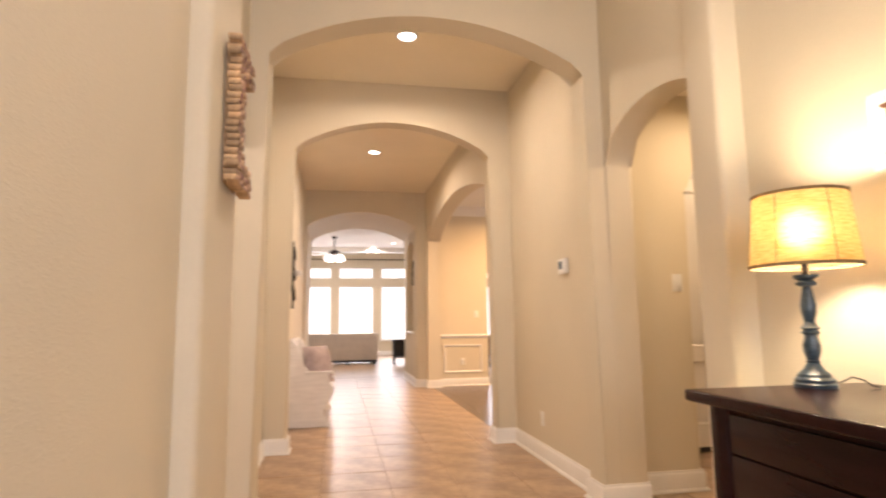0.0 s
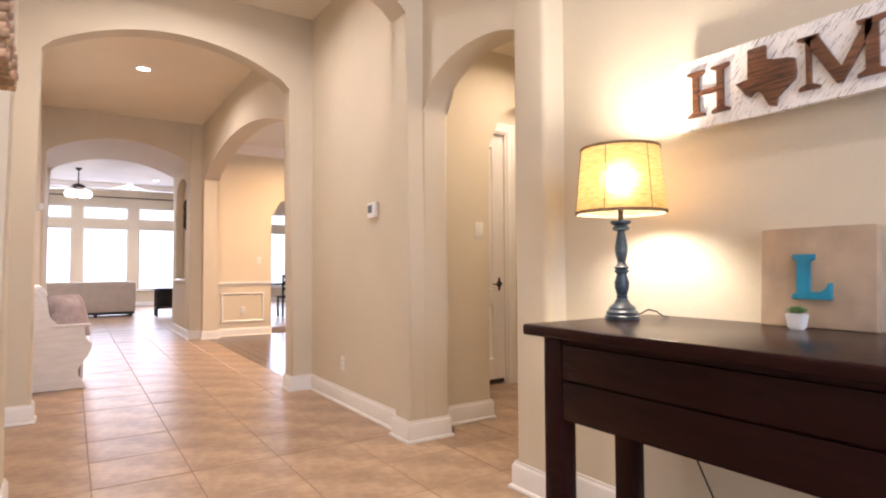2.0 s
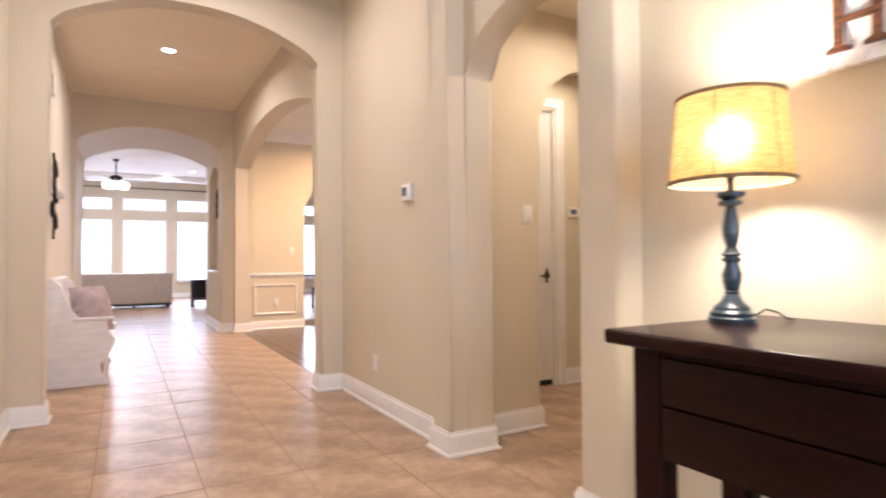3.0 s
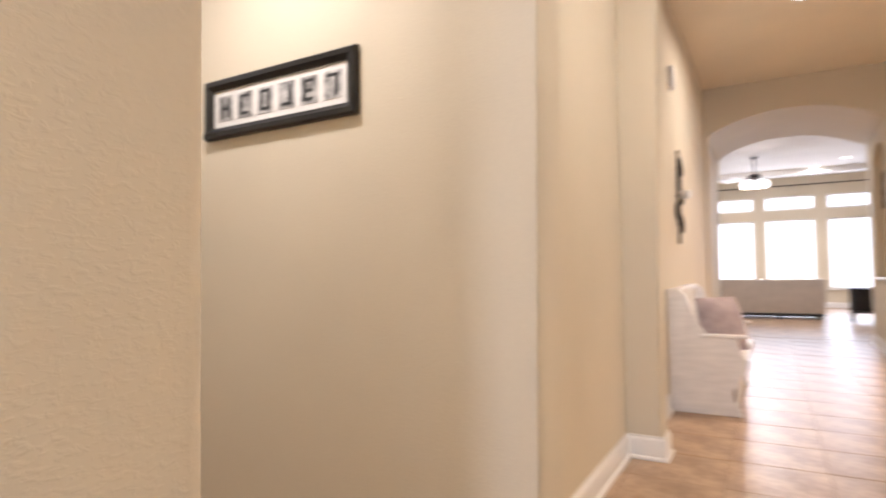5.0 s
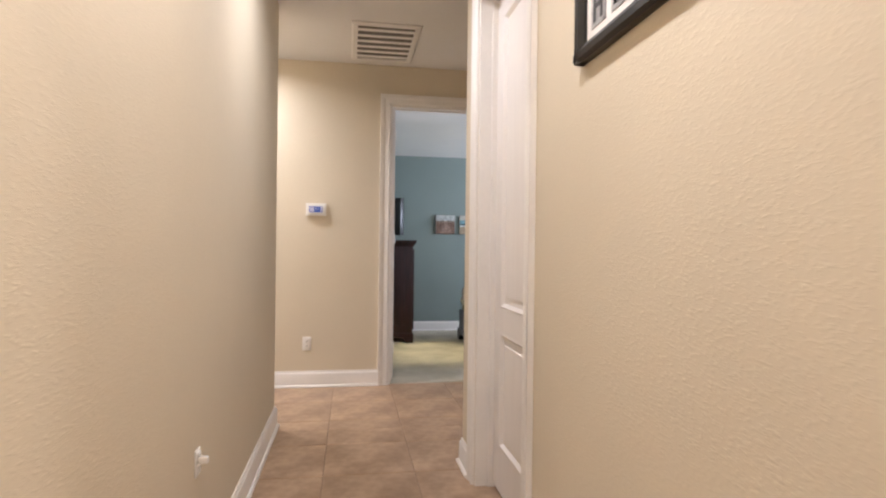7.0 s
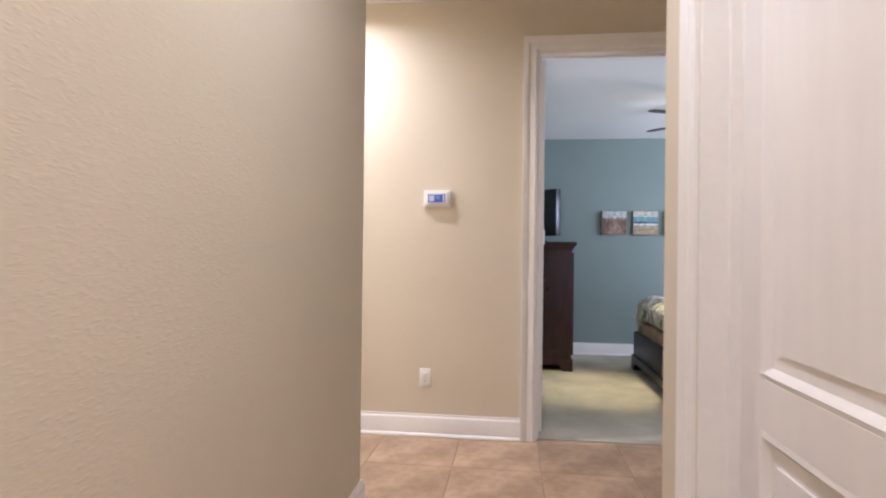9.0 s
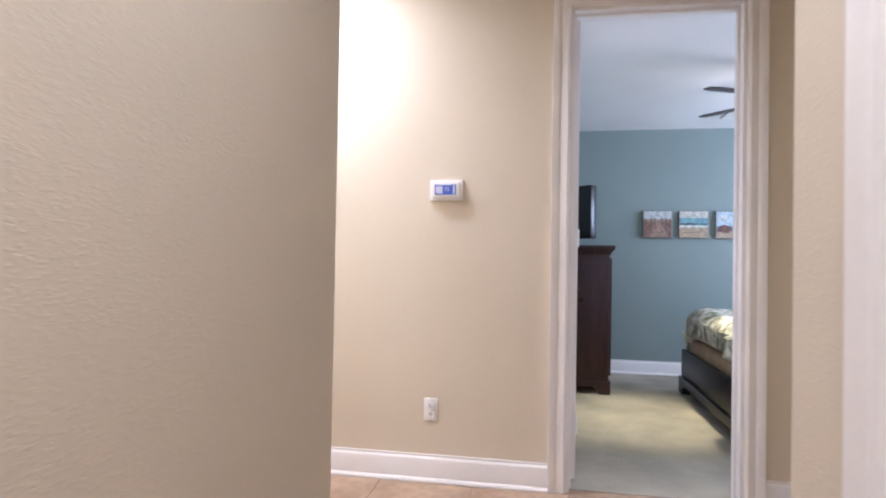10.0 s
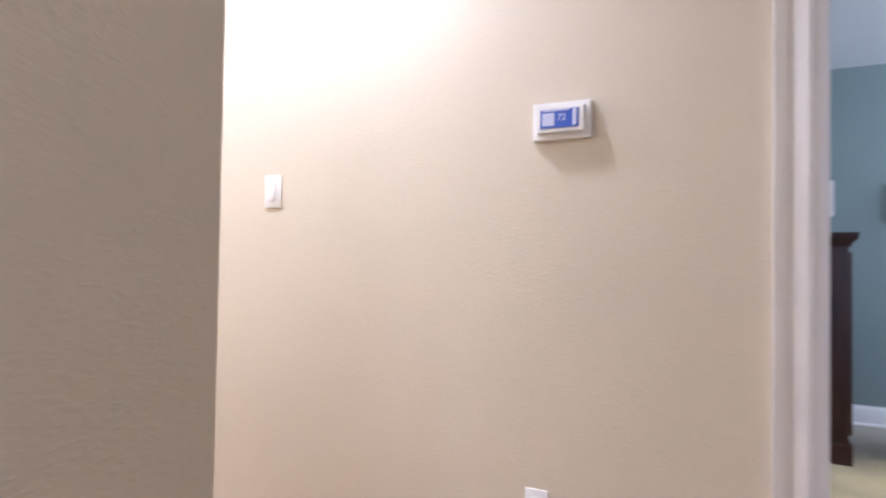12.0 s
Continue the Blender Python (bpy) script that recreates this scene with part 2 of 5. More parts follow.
def part(name, bm, material, parent=None, label="", smooth=True):
    """Links a bmesh as one mesh object, under a thing or a part where one is given."""
    me = bpy.data.meshes.new(name)
    bmesh.ops.recalc_face_normals(bm, faces=bm.faces[:])
    bm.to_mesh(me)
    bm.free()
    finish(me, material, smooth)
    ob = new(name, me)
    if parent is not None:
        ob.parent = parent
    if label:
        tagged(ob, label=label)
    return ob


def thing(name, label, category, m=None, group=""):
    ob = new(name)
    ob.empty_display_size = 0.1
    if m is not None:
        ob.matrix_world = m
    return tagged(ob, label, category, group)


def add_box(bm, x0, x1, y0, y1, z0, z1, bev=0.0, seg=2):
    vs = bmesh.ops.create_cube(bm, size=1.0)["verts"]
    for v in vs:
        v.co = Vector(((x0 + x1) / 2 + v.co.x * (x1 - x0), (y0 + y1) / 2 + v.co.y * (y1 - y0), (z0 + z1) / 2 + v.co.z * (z1 - z0)))
    if bev:
        es = list({e for v in vs for e in v.link_edges})
        bmesh.ops.bevel(bm, geom=es, offset=bev, segments=seg, profile=0.5, affect="EDGES")
    return bm


def box(x0, x1, y0, y1, z0, z1, bev=0.0, seg=2):
    return add_box(bmesh.new(), x0, x1, y0, y1, z0, z1, bev, seg)


def add_lathe(bm, profile, cx=0.0, cy=0.0, cz=0.0, seg=32, cap=True):
    rings = []
    for r, z in profile:
        rings.append([bm.verts.new((cx + r * math.cos(2 * math.pi * k / seg), cy + r * math.sin(2 * math.pi * k / seg), cz + z)) for k in range(seg)])
    for a, b in zip(rings, rings[1:]):
        for k in range(seg):
            bm.faces.new((a[k], a[(k + 1) % seg], b[(k + 1) % seg], b[k]))
    if cap:
        bm.faces.new(rings[0][::-1])
        bm.faces.new(rings[-1])
    return bm


def lathe(profile, cx=0.0, cy=0.0, cz=0.0, seg=32, cap=True):
    return add_lathe(bmesh.new(), profile, cx, cy, cz, seg, cap)


def tube(points, r, seg=8):
    """A round bar along a line of points; r may be one radius or one for each point."""
    bm = bmesh.new()
    pts = [Vector(p) for p in points]
    rad = r if isinstance(r, (list, tuple)) else [r] * len(pts)
    rings = []
    for i, p in enumerate(pts):
        d = (pts[min(i + 1, len(pts) - 1)] - pts[max(i - 1, 0)]).normalized()
        u = d.orthogonal().normalized() if i == 0 else (u - d * u.dot(d)).normalized()
        v = d.cross(u)
        rings.append([bm.verts.new(p + rad[i] * (math.cos(2 * math.pi * k / seg) * u + math.sin(2 * math.pi * k / seg) * v)) for k in range(seg)])
    for a, b in zip(rings, rings[1:]):
        for k in range(seg):
            bm.faces.new((a[k], a[(k + 1) % seg], b[(k + 1) % seg], b[k]))
    bm.faces.new(rings[0][::-1])
    bm.faces.new(rings[-1])
    return bm


def sweep(path, profile, place):
    """A moulding: profile of (left of the path, out) swept along a 2D path with mitred corners; place maps (u, v, out) to the world."""
    bm = bmesh.new()
    n = len(path)
    rows = []
    for i, (u, v) in enumerate(path):
        def normal(a, b):
            d = math.hypot(b[0] - a[0], b[1] - a[1])
            return (-(b[1] - a[1]) / d, (b[0] - a[0]) / d)
        n1 = normal(path[i - 1], path[i]) if i > 0 else normal(path[0], path[1])
        n2 = normal(path[i], path[i + 1]) if i < n - 1 else n1
        s = 1 + n1[0] * n2[0] + n1[1] * n2[1]
        mx, my = (n1[0] + n2[0]) / s, (n1[1] + n2[1]) / s
        rows.append([bm.verts.new(place(u + mx * a, v + my * a, b)) for a, b in profile])
    k = len(profile)
    for a, b in zip(rows, rows[1:]):
        for j in range(k):
            bm.faces.new((a[j], a[(j + 1) % k], b[(j + 1) % k], b[j]))
    bm.faces.new(rows[0][::-1])
    bm.faces.new(rows[-1])
    return bm


def prism(outline, place, d0, d1, bevel=0.0, rounded=None):
    """A flat outline of (u, v) given thickness from d0 to d1, its front and back edges rounded."""
    bm = bmesh.new()
    a = [bm.verts.new(place(u, v, d0)) for u, v in outline]
    b = [bm.verts.new(place(u, v, d1)) for u, v in outline]
    k = len(a)
    fa, fb = bm.faces.new(a[::-1]), bm.faces.new(b)
    for j in range(k):
        bm.faces.new((a[j], a[(j + 1) % k], b[(j + 1) % k], b[j]))
    if bevel:
        es = [e for e in bm.edges if len([f for f in e.link_faces if f in (fa, fb)]) == 1]
        if rounded:
            ok = {v for q in (a, b) for v, p in zip(q, outline) if rounded(*p)}
            es = [e for e in es if e.verts[0] in ok and e.verts[1] in ok]
        bmesh.ops.bevel(bm, geom=es, offset=bevel, segments=3, profile=0.5, affect="EDGES")
    return bm


def arc(a, b, spring, crown, n=20, power=2.0):
    """Points of a flattened arch from (a, spring) over the crown to (b, spring): a circle's segment."""
    w, h = abs(b - a) / 2, crown - spring
    r = (w * w + h * h) / (2 * h)
    mid = (a + b) / 2
    out = []
    for i in range(n + 1):
        x = -w + 2 * w * i / n
        out.append((mid + (x if b > a else -x), spring + math.sqrt(max(0, r * r - x * x)) - (r - h)))
    return out


def ellipse_arc(a, b, spring, crown, n=22):
    w, mid = (b - a) / 2, (a + b) / 2
    return [(mid - w * math.cos(math.pi * i / n), spring + (crown - spring) * math.sin(math.pi * i / n)) for i in range(n + 1)]


def along_x(y0):
    return lambda u, v, d: (u, y0 + d, v)


def along_y(x0):
    return lambda u, v, d: (x0 + d, u, v)


def on_floor(u, v, d):
    return (u, v, d)


def structure(name, bm, material, label="", category="", smooth=True):
    return tagged(part(name, bm, material, None, "", smooth), label, category, kind="structure")


def arch_wall(name, place, u0, u1, a, b, curve, top, d0, d1, label):
    """A wall with one opening under an arch down to the floor; curve runs from a to b."""
    outline = [(u0, -0.02), (a, -0.02)] if a > u0 + 1e-6 else []
    outline += curve
    outline += [(b, -0.02), (u1, -0.02)] if b < u1 - 1e-6 else []
    outline += [(u1, top), (u0, top)]
    return structure(name, prism(outline, place, d0, d1, 0.024, lambda u, v: a - 1e-5 < u < b + 1e-5 and v < top - 0.05), PAINT, label, "wall")


BASE = [(0, 0.0), (0.030, 0.0), (0.030, 0.010), (0.024, 0.018), (0.016, 0.020), (0.016, 0.110), (0.013, 0.118), (0.008, 0.123), (0.007, 0.135), (0, 0.135)]


def baseboard(*path):
    structure("baseboard", sweep(path, BASE, on_floor), WHITE, "white painted baseboard with shoe moulding", "baseboard")


CASE = [(0, 0.0), (0, 0.010), (0.012, 0.017), (0.045, 0.012), (0.060, 0.020), (0.085, 0.022), (0.085, 0.0)]


def casing(path, place):
    return structure("trim", sweep(path, CASE, place), WHITE, "white painted door casing moulding", "door trim")


def grid_wall(name, place, u0, u1, v0, v1, holes, d0, d1, material, label):
    """A straight wall with rectangular openings (a, b, bottom, top) right through it."""
    us = sorted({u0, u1, *[h[0] for h in holes], *[h[1] for h in holes]})
    vs = sorted({v0, v1, *[h[2] for h in holes], *[h[3] for h in holes]})

    def solid(i, j):
        if not (0 <= i < len(us) - 1 and 0 <= j < len(vs) - 1):
            return False
        cu, cv = (us[i] + us[i + 1]) / 2, (vs[j] + vs[j + 1]) / 2
        return not any(h[0] < cu < h[1] and h[2] < cv < h[3] for h in holes)

    bm = bmesh.new()
    for i in range(len(us) - 1):
        for j in range(len(vs) - 1):
            if not solid(i, j):
                continue
            a, b, c, e = us[i], us[i + 1], vs[j], vs[j + 1]
            quads = [((a, c, d0), (b, c, d0), (b, e, d0), (a, e, d0)), ((a, c, d1), (a, e, d1), (b, e, d1), (b, c, d1))]
            if not solid(i - 1, j):
                quads.append(((a, c, d0), (a, e, d0), (a, e, d1), (a, c, d1)))
            if not solid(i + 1, j):
                quads.append(((b, c, d0), (b, c, d1), (b, e, d1), (b, e, d0)))
            if not solid(i, j - 1):
                quads.append(((a, c, d0), (a, c, d1), (b, c, d1), (b, c, d0)))
            if not solid(i, j + 1):
                quads.append(((a, e, d0), (b, e, d0), (b, e, d1), (a, e, d1)))
            for q in quads:
                bm.faces.new([bm.verts.new(place(*p)) for p in q])
    bmesh.ops.remove_doubles(bm, verts=bm.verts[:], dist=0.0005)
    return structure(name, bm, material, label, "wall", smooth=False)


def wall_box(name, x0, x1, y0, y1, z1, material=None, bev=0.014, z0=-0.02, label="beige textured plaster wall"):
    bm = box(x0, x1, y0, y1, z0, z1)
    if bev:
        up = [e for e in bm.edges if abs(e.verts[0].co.z - e.verts[1].co.z) > 0.1]
        bmesh.ops.bevel(bm, geom=up, offset=bev, segments=3, profile=0.5, affect="EDGES")
    return structure(name, bm, material or PAINT, label, "wall")


# ---- large structure ----
HALL_TOP, FOYER_TOP, SIDE_TOP = 3.44, 3.66, 2.71
BEIGE = "beige textured plaster wall with rounded corners"
# foyer
wall_box("wall_foyer_right", 2.05, 2.25, -2.3, 2.21, FOYER_TOP, bev=0)
wall_box("wall_foyer_wing", 1.92, 2.25, 2.20, 2.43, FOYER_TOP, bev=0.028, label=BEIGE)
wall_box("wall_foyer_left", -0.53, -0.225, -2.3, 1.72, FOYER_TOP, bev=0)
wall_box("wall_foyer_pilaster", -0.53, -0.158, 1.72, 2.218, FOYER_TOP, bev=0.03, label=BEIGE)
grid_wall("wall_foyer_front", along_x(-2.42), -0.53, 2.25, -0.02, FOYER_TOP, [], 0, 0.12, PAINT, "beige plaster wall behind the foyer")
arch_wall("wall_right_arch", along_y(1.94), 2.25, 3.40, 2.25, 3.357, ellipse_arc(2.25, 3.357, 2.13, 2.405), FOYER_TOP, 0, 0.187, "beige plaster arch to the right hall")
arch_wall("wall_left_arch", along_y(-0.53), 2.212, 3.36, 2.212, 3.36, ellipse_arc(2.212, 3.36, 2.12, 2.47), FOYER_TOP, 0, 0.22, "beige plaster arch to the left hall")
# main hall
arch_wall("wall_arch_first", along_x(3.36), -0.56, 2.13, -0.215, 1.835, arc(-0.215, 1.835, 2.77, 3.07), FOYER_TOP, 0, 0.20, "beige plaster wall with a wide segmental arch")
arch_wall("wall_arch_second", along_x(5.29), -0.54, 2.12, -0.20, 1.705, arc(-0.20, 1.705, 2.76, 3.05), HALL_TOP, 0, 0.17, "beige plaster wall with a wide segmental arch")
wall_box("wall_hall_right", 1.90, 2.12, 3.558, 5.29, HALL_TOP, bev=0)
wall_box("wall_hall_left", -0.54, -0.405, 3.56, 5.29, HALL_TOP, bev=0)
wall_box("wall_hall_left_far", -0.54, -0.345, 5.46, 9.97, HALL_TOP, bev=0)
arch_wall("wall_dining_arch", along_y(1.77), 5.46, 9.97, 5.62, 9.80, arc(5.62, 9.80, 2.54, 2.87, 28), HALL_TOP, 0, 0.23, "beige plaster wall with a broad arch to the dining room")
arch_wall("wall_arch_third", along_x(9.97), -0.54, 1.60, -0.32, 1.60, arc(-0.32, 1.60, 2.80, 3.06), HALL_TOP, 0, 1.83, "deep beige plaster arch to the living room")
wall_box("wall_niche_near", 1.60, 2.0, 9.97, 10.35, HALL_TOP, label=BEIGE)
wall_box("wall_niche_far", 1.60, 2.0, 11.40, 11.80, HALL_TOP, label=BEIGE)
wall_box("wall_niche_back", 1.72, 2.0, 10.35, 11.40, HALL_TOP, bev=0)
wall_box("wall_niche_base", 1.60, 1.72, 10.35, 11.40, 0.90, bev=0)
structure("wall_niche_head", prism(ellipse_arc(10.35, 11.40, 2.42, 2.66) + [(11.40, HALL_TOP), (10.35, HALL_TOP)], along_y(1.60), 0, 0.12), PAINT, "beige plaster niche head", "wall")
structure("ceiling_foyer", box(-0.6, 2.3, -2.5, 3.56, FOYER_TOP, FOYER_TOP + 0.1), CEIL_TAN, "tan painted ceiling", "ceiling")
structure("ceiling_hall", box(-0.54, 2.0, 3.56, 11.8, HALL_TOP, HALL_TOP + 0.1), CEIL_TAN, "tan painted ceiling", "ceiling")
# left side hall, its end wall and the small lobby before the bedroom
wall_box("wall_side_left", -4.00, -0.53, 2.18, 2.305, SIDE_TOP, label=BEIGE)
wall_box("wall_lobby_near", -4.00, -3.88, -0.6, 2.18, SIDE_TOP, bev=0)
wall_box("wall_lobby_end", -5.06, -4.00, -0.72, -0.6, SIDE_TOP, bev=0)
grid_wall("wall_side_right", along_x(3.39), -3.25, -0.56, -0.02, SIDE_TOP, [(-2.955, -2.15, -0.02, 2.40)], 0, 0.15, PAINT, BEIGE)
wall_box("wall_lobby_return", -3.25, -3.13, 3.54, 4.25, SIDE_TOP, bev=0)
wall_box("wall_lobby_right", -5.06, -3.13, 4.25, 4.37, SIDE_TOP, bev=0)
grid_wall("wall_side_end", along_y(-5.175), -0.72, 4.37, -0.02, SIDE_TOP, [(3.10, 3.91, -0.02, 2.38)], 0, 0.115, PAINT, BEIGE)
structure("ceiling_side", box(-5.2, -0.53, -0.72, 4.37, SIDE_TOP, SIDE_TOP + 0.1), CEIL_WHITE, "off-white textured ceiling", "ceiling")
# right side hall
wall_box("wall_right_hall_return", 2.52, 2.64, 3.68, 4.45, 2.74, bev=0)
arch_wall("wall_right_hall_far", along_x(3.56), 2.13, 4.40, 2.64, 3.85, ellipse_arc(2.64, 3.85, 2.02, 2.42), 2.74, 0, 0.12, "beige plaster inner arch")
grid_wall("wall_right_hall_door", along_x(4.45), 2.64, 4.52, -0.02, 2.74, [(2.82, 3.54, -0.02, 2.40)], 0, 0.12, PAINT, BEIGE)
wall_box("wall_right_hall_near", 2.25, 4.40, 2.31, 2.43, 2.74, bev=0)
wall_box("wall_right_hall_end", 4.40, 4.52, 2.31, 4.45, 2.74, bev=0)
structure("ceiling_right_hall", box(2.13, 4.52, 2.31, 4.57, 2.74, 2.84), CEIL_TAN, "tan painted ceiling", "ceiling")
# dining room
wall_box("wall_dining_near", 2.12, 5.8, 5.34, 5.46, HALL_TOP, bev=0)
arch_wall("wall_dining_far", along_x(9.985), 2.0, 5.8, 2.90, 4.32, ellipse_arc(2.90, 4.32, 1.98, 2.42), HALL_TOP, 0, 0.12, "beige plaster wall with an arched opening to the breakfast room")
wall_box("wall_dining_right", 5.8, 5.92, 5.34, 10.1, HALL_TOP, bev=0)
structure("ceiling_dining", box(2.0, 5.8, 5.46, 9.985, 3.19, 3.29), CEIL_WHITE, "off-white ceiling", "ceiling")
DINING_TOP = 3.19
CROWN = [(a, DINING_TOP - 0.002 - b) for a, b in ((0, 0.16), (0.018, 0.16), (0.025, 0.13), (0.07, 0.08), (0.10, 0.045), (0.11, 0.002), (0, 0.002))]
structure("trim", sweep([(5.8, 9.985), (2.0, 9.985)], CROWN, on_floor), WHITE, "white crown moulding", "crown moulding")
# living room and breakfast room, one open space
LIVE_TOP = 3.50
WIN = [(-1.17, 0.02), (0.27, 1.45), (1.71, 2.89), (5.10, 6.30), (6.55, 7.55)]
grid_wall("wall_living_far", along_x(19.8), -4.6, 8.0, -0.02, LIVE_TOP, [(a, b, 0.49, 2.36) for a, b in WIN] + [(a, b, 2.60, 3.00) for a, b in WIN], 0, 0.16, PAINT, "beige wall with tall windows and transoms")
wall_box("wall_living_left", -4.72, -4.6, 11.65, 19.96, LIVE_TOP, bev=0)
wall_box("wall_living_right", 8.0, 8.12, 10.1, 19.96, LIVE_TOP, bev=0)
wall_box("wall_living_near", -4.6, -0.54, 11.65, 11.80, LIVE_TOP, bev=0)
wall_box("wall_breakfast_near", 5.92, 8.0, 9.98, 10.10, LIVE_TOP, bev=0)
structure("ceiling_living", box(-4.72, 8.12, 11.8, 19.96, LIVE_TOP, LIVE_TOP + 0.1), CEIL_WHITE, "white living room ceiling", "ceiling")
structure("ceiling_breakfast", box(2.0, 8.12, 10.1, 11.8, LIVE_TOP, LIVE_TOP + 0.1), CEIL_WHITE, "white ceiling", "ceiling")
structure("ceiling_tray", sweep([(-1.6, 13.4), (3.6, 13.4), (3.6, 18.6), (-1.6, 18.6), (-1.6, 13.4)], [(0, 3.36), (0.30, 3.36), (0.30, 3.498), (0, 3.498)], on_floor), CEIL_WHITE, "raised tray border of the white ceiling", "ceiling")
# bedroom
BED_X, BED_TOP = -8.20, 2.46
wall_box("wall_bed_far", BED_X - 0.12, BED_X, 2.8, 7.5, BED_TOP, BLUE, bev=0, label="blue-grey painted bedroom wall")
wall_box("wall_bed_left", BED_X, -5.18, 2.68, 2.80, BED_TOP, BLUE, bev=0, label="blue-grey painted bedroom wall")
wall_box("wall_bed_right", BED_X, -5.18, 7.50, 7.62, BED_TOP, BLUE, bev=0, label="blue-grey painted bedroom wall")
wall_box("wall_bed_near", -5.187, -5.177, 3.912, 7.50, BED_TOP, BLUE, bev=0, label="blue-grey painted bedroom wall")
wall_box("wall_bed_near_left", -5.187, -5.177, 2.80, 3.098, BED_TOP, BLUE, bev=0, label="blue-grey painted bedroom wall")
wall_box("wall_bed_near_head", -5.187, -5.177, 3.098, 3.912, BED_TOP, BLUE, bev=0, z0=2.382, label="blue-grey painted bedroom wall")
structure("ceiling_bedroom", box(BED_X - 0.12, -5.2, 2.68, 7.62, BED_TOP, BED_TOP + 0.1), CEIL_WHITE, "white bedroom ceiling", "ceiling")

# outdoors beyond the windows: lawn, and a sheet whose glow blows the windows out
structure("ground", box(-60, 60, 20.2, 120, -0.35, -0.30), mat("lawn", (0.09, 0.13, 0.05), 0.95, vary=0.3, scale=1.5, bump=0.5), "green lawn outside the windows", "ground")
structure("backdrop", box(-14, 20, 23.0, 23.1, -0.3, 9.0), BACKDROP, "glowing white sheet standing for bright outdoors through windows", "backdrop")

# baseboards, the room to the left of each run
baseboard((2.05, -2.3), (2.05, 2.20), (1.92, 2.20), (1.92, 2.43), (2.25, 2.43))
baseboard((2.64, 3.68), (2.64, 3.56), (2.13, 3.56), (2.13, 3.36), (1.835, 3.36), (1.835, 3.56), (1.90, 3.56), (1.90, 5.29), (1.705, 5.29), (1.705, 5.46), (1.77, 5.46), (1.77, 5.62), (2.0, 5.62))
baseboard((2.90, 9.985), (2.0, 9.985), (2.0, 9.80), (1.77, 9.80), (1.77, 9.97), (1.60, 9.97), (1.60, 11.80), (2.0, 11.80))
baseboard((-0.42, 11.80), (-0.32, 11.80), (-0.32, 9.97), (-0.345, 9.97), (-0.345, 5.46), (-0.20, 5.46), (-0.20, 5.29), (-0.405, 5.29), (-0.405, 3.56), (-0.215, 3.56), (-0.215, 3.36), (-0.56, 3.36), (-0.56, 3.39), (-2.06, 3.39))
baseboard((-3.04, 3.39), (-3.25, 3.39), (-3.25, 4.25), (-5.06, 4.25), (-5.06, 3.995))
baseboard((-5.06, 3.015), (-5.06, -0.6), (-4.00, -0.6), (-4.00, 2.305), (-0.53, 2.305), (-0.53, 2.212), (-0.158, 2.212), (-0.158, 1.72), (-0.225, 1.72), (-0.225, -2.3), (2.05, -2.3))
baseboard((4.40, 4.45), (3.63, 4.45))
baseboard((7.9, 19.8), (-4.6, 19.8))
structure("baseboard", sweep([(-5.2, 7.5), (BED_X, 7.5), (BED_X, 2.80), (-5.25, 2.80)], BASE, on_floor), WHITE, "white painted baseboard", "baseboard")

# casings and doors
casing([(-2.15, 0.0), (-2.15, 2.40), (-2.955, 2.40), (-2.955, 0.0)][::-1], lambda u, v, d: (u, 3.39 - d, v))
casing([(3.10, 0.0), (3.10, 2.38), (3.91, 2.38), (3.91, 0.0)], lambda u, v, d: (-5.06 + d, u, v))
casing([(2.82, 0.0), (2.82, 2.40), (3.54, 2.40), (3.54, 0.0)], lambda u, v, d: (u, 4.45 - d, v))


def jamb(u0, u1, top, place, d0, d1, stop):
    """The lining of a door opening with its stop."""
    t = 0.018
    prof = lambda w: [(u0, 0), (u0, top), (u1, top), (u1, 0), (u1 - w, 0), (u1 - w, top - w), (u0 + w, top - w), (u0 + w, 0)]
    structure("trim", prism(prof(t), place, d0, d1), WHITE, "white painted door jamb", "door trim", smooth=False)
    structure("trim", prism(prof(t + 0.012), place, stop, stop + 0.035), WHITE, "white painted door stop", "door trim", smooth=False)


jamb(-2.955, -2.15, 2.40, along_x(3.39), 0.002, 0.148, 0.062)
jamb(2.82, 3.54, 2.40, along_x(4.45), 0.002, 0.118, 0.067)
jamb(3.10, 3.91, 2.38, along_y(-5.175), -0.012, 0.113, 0.03)


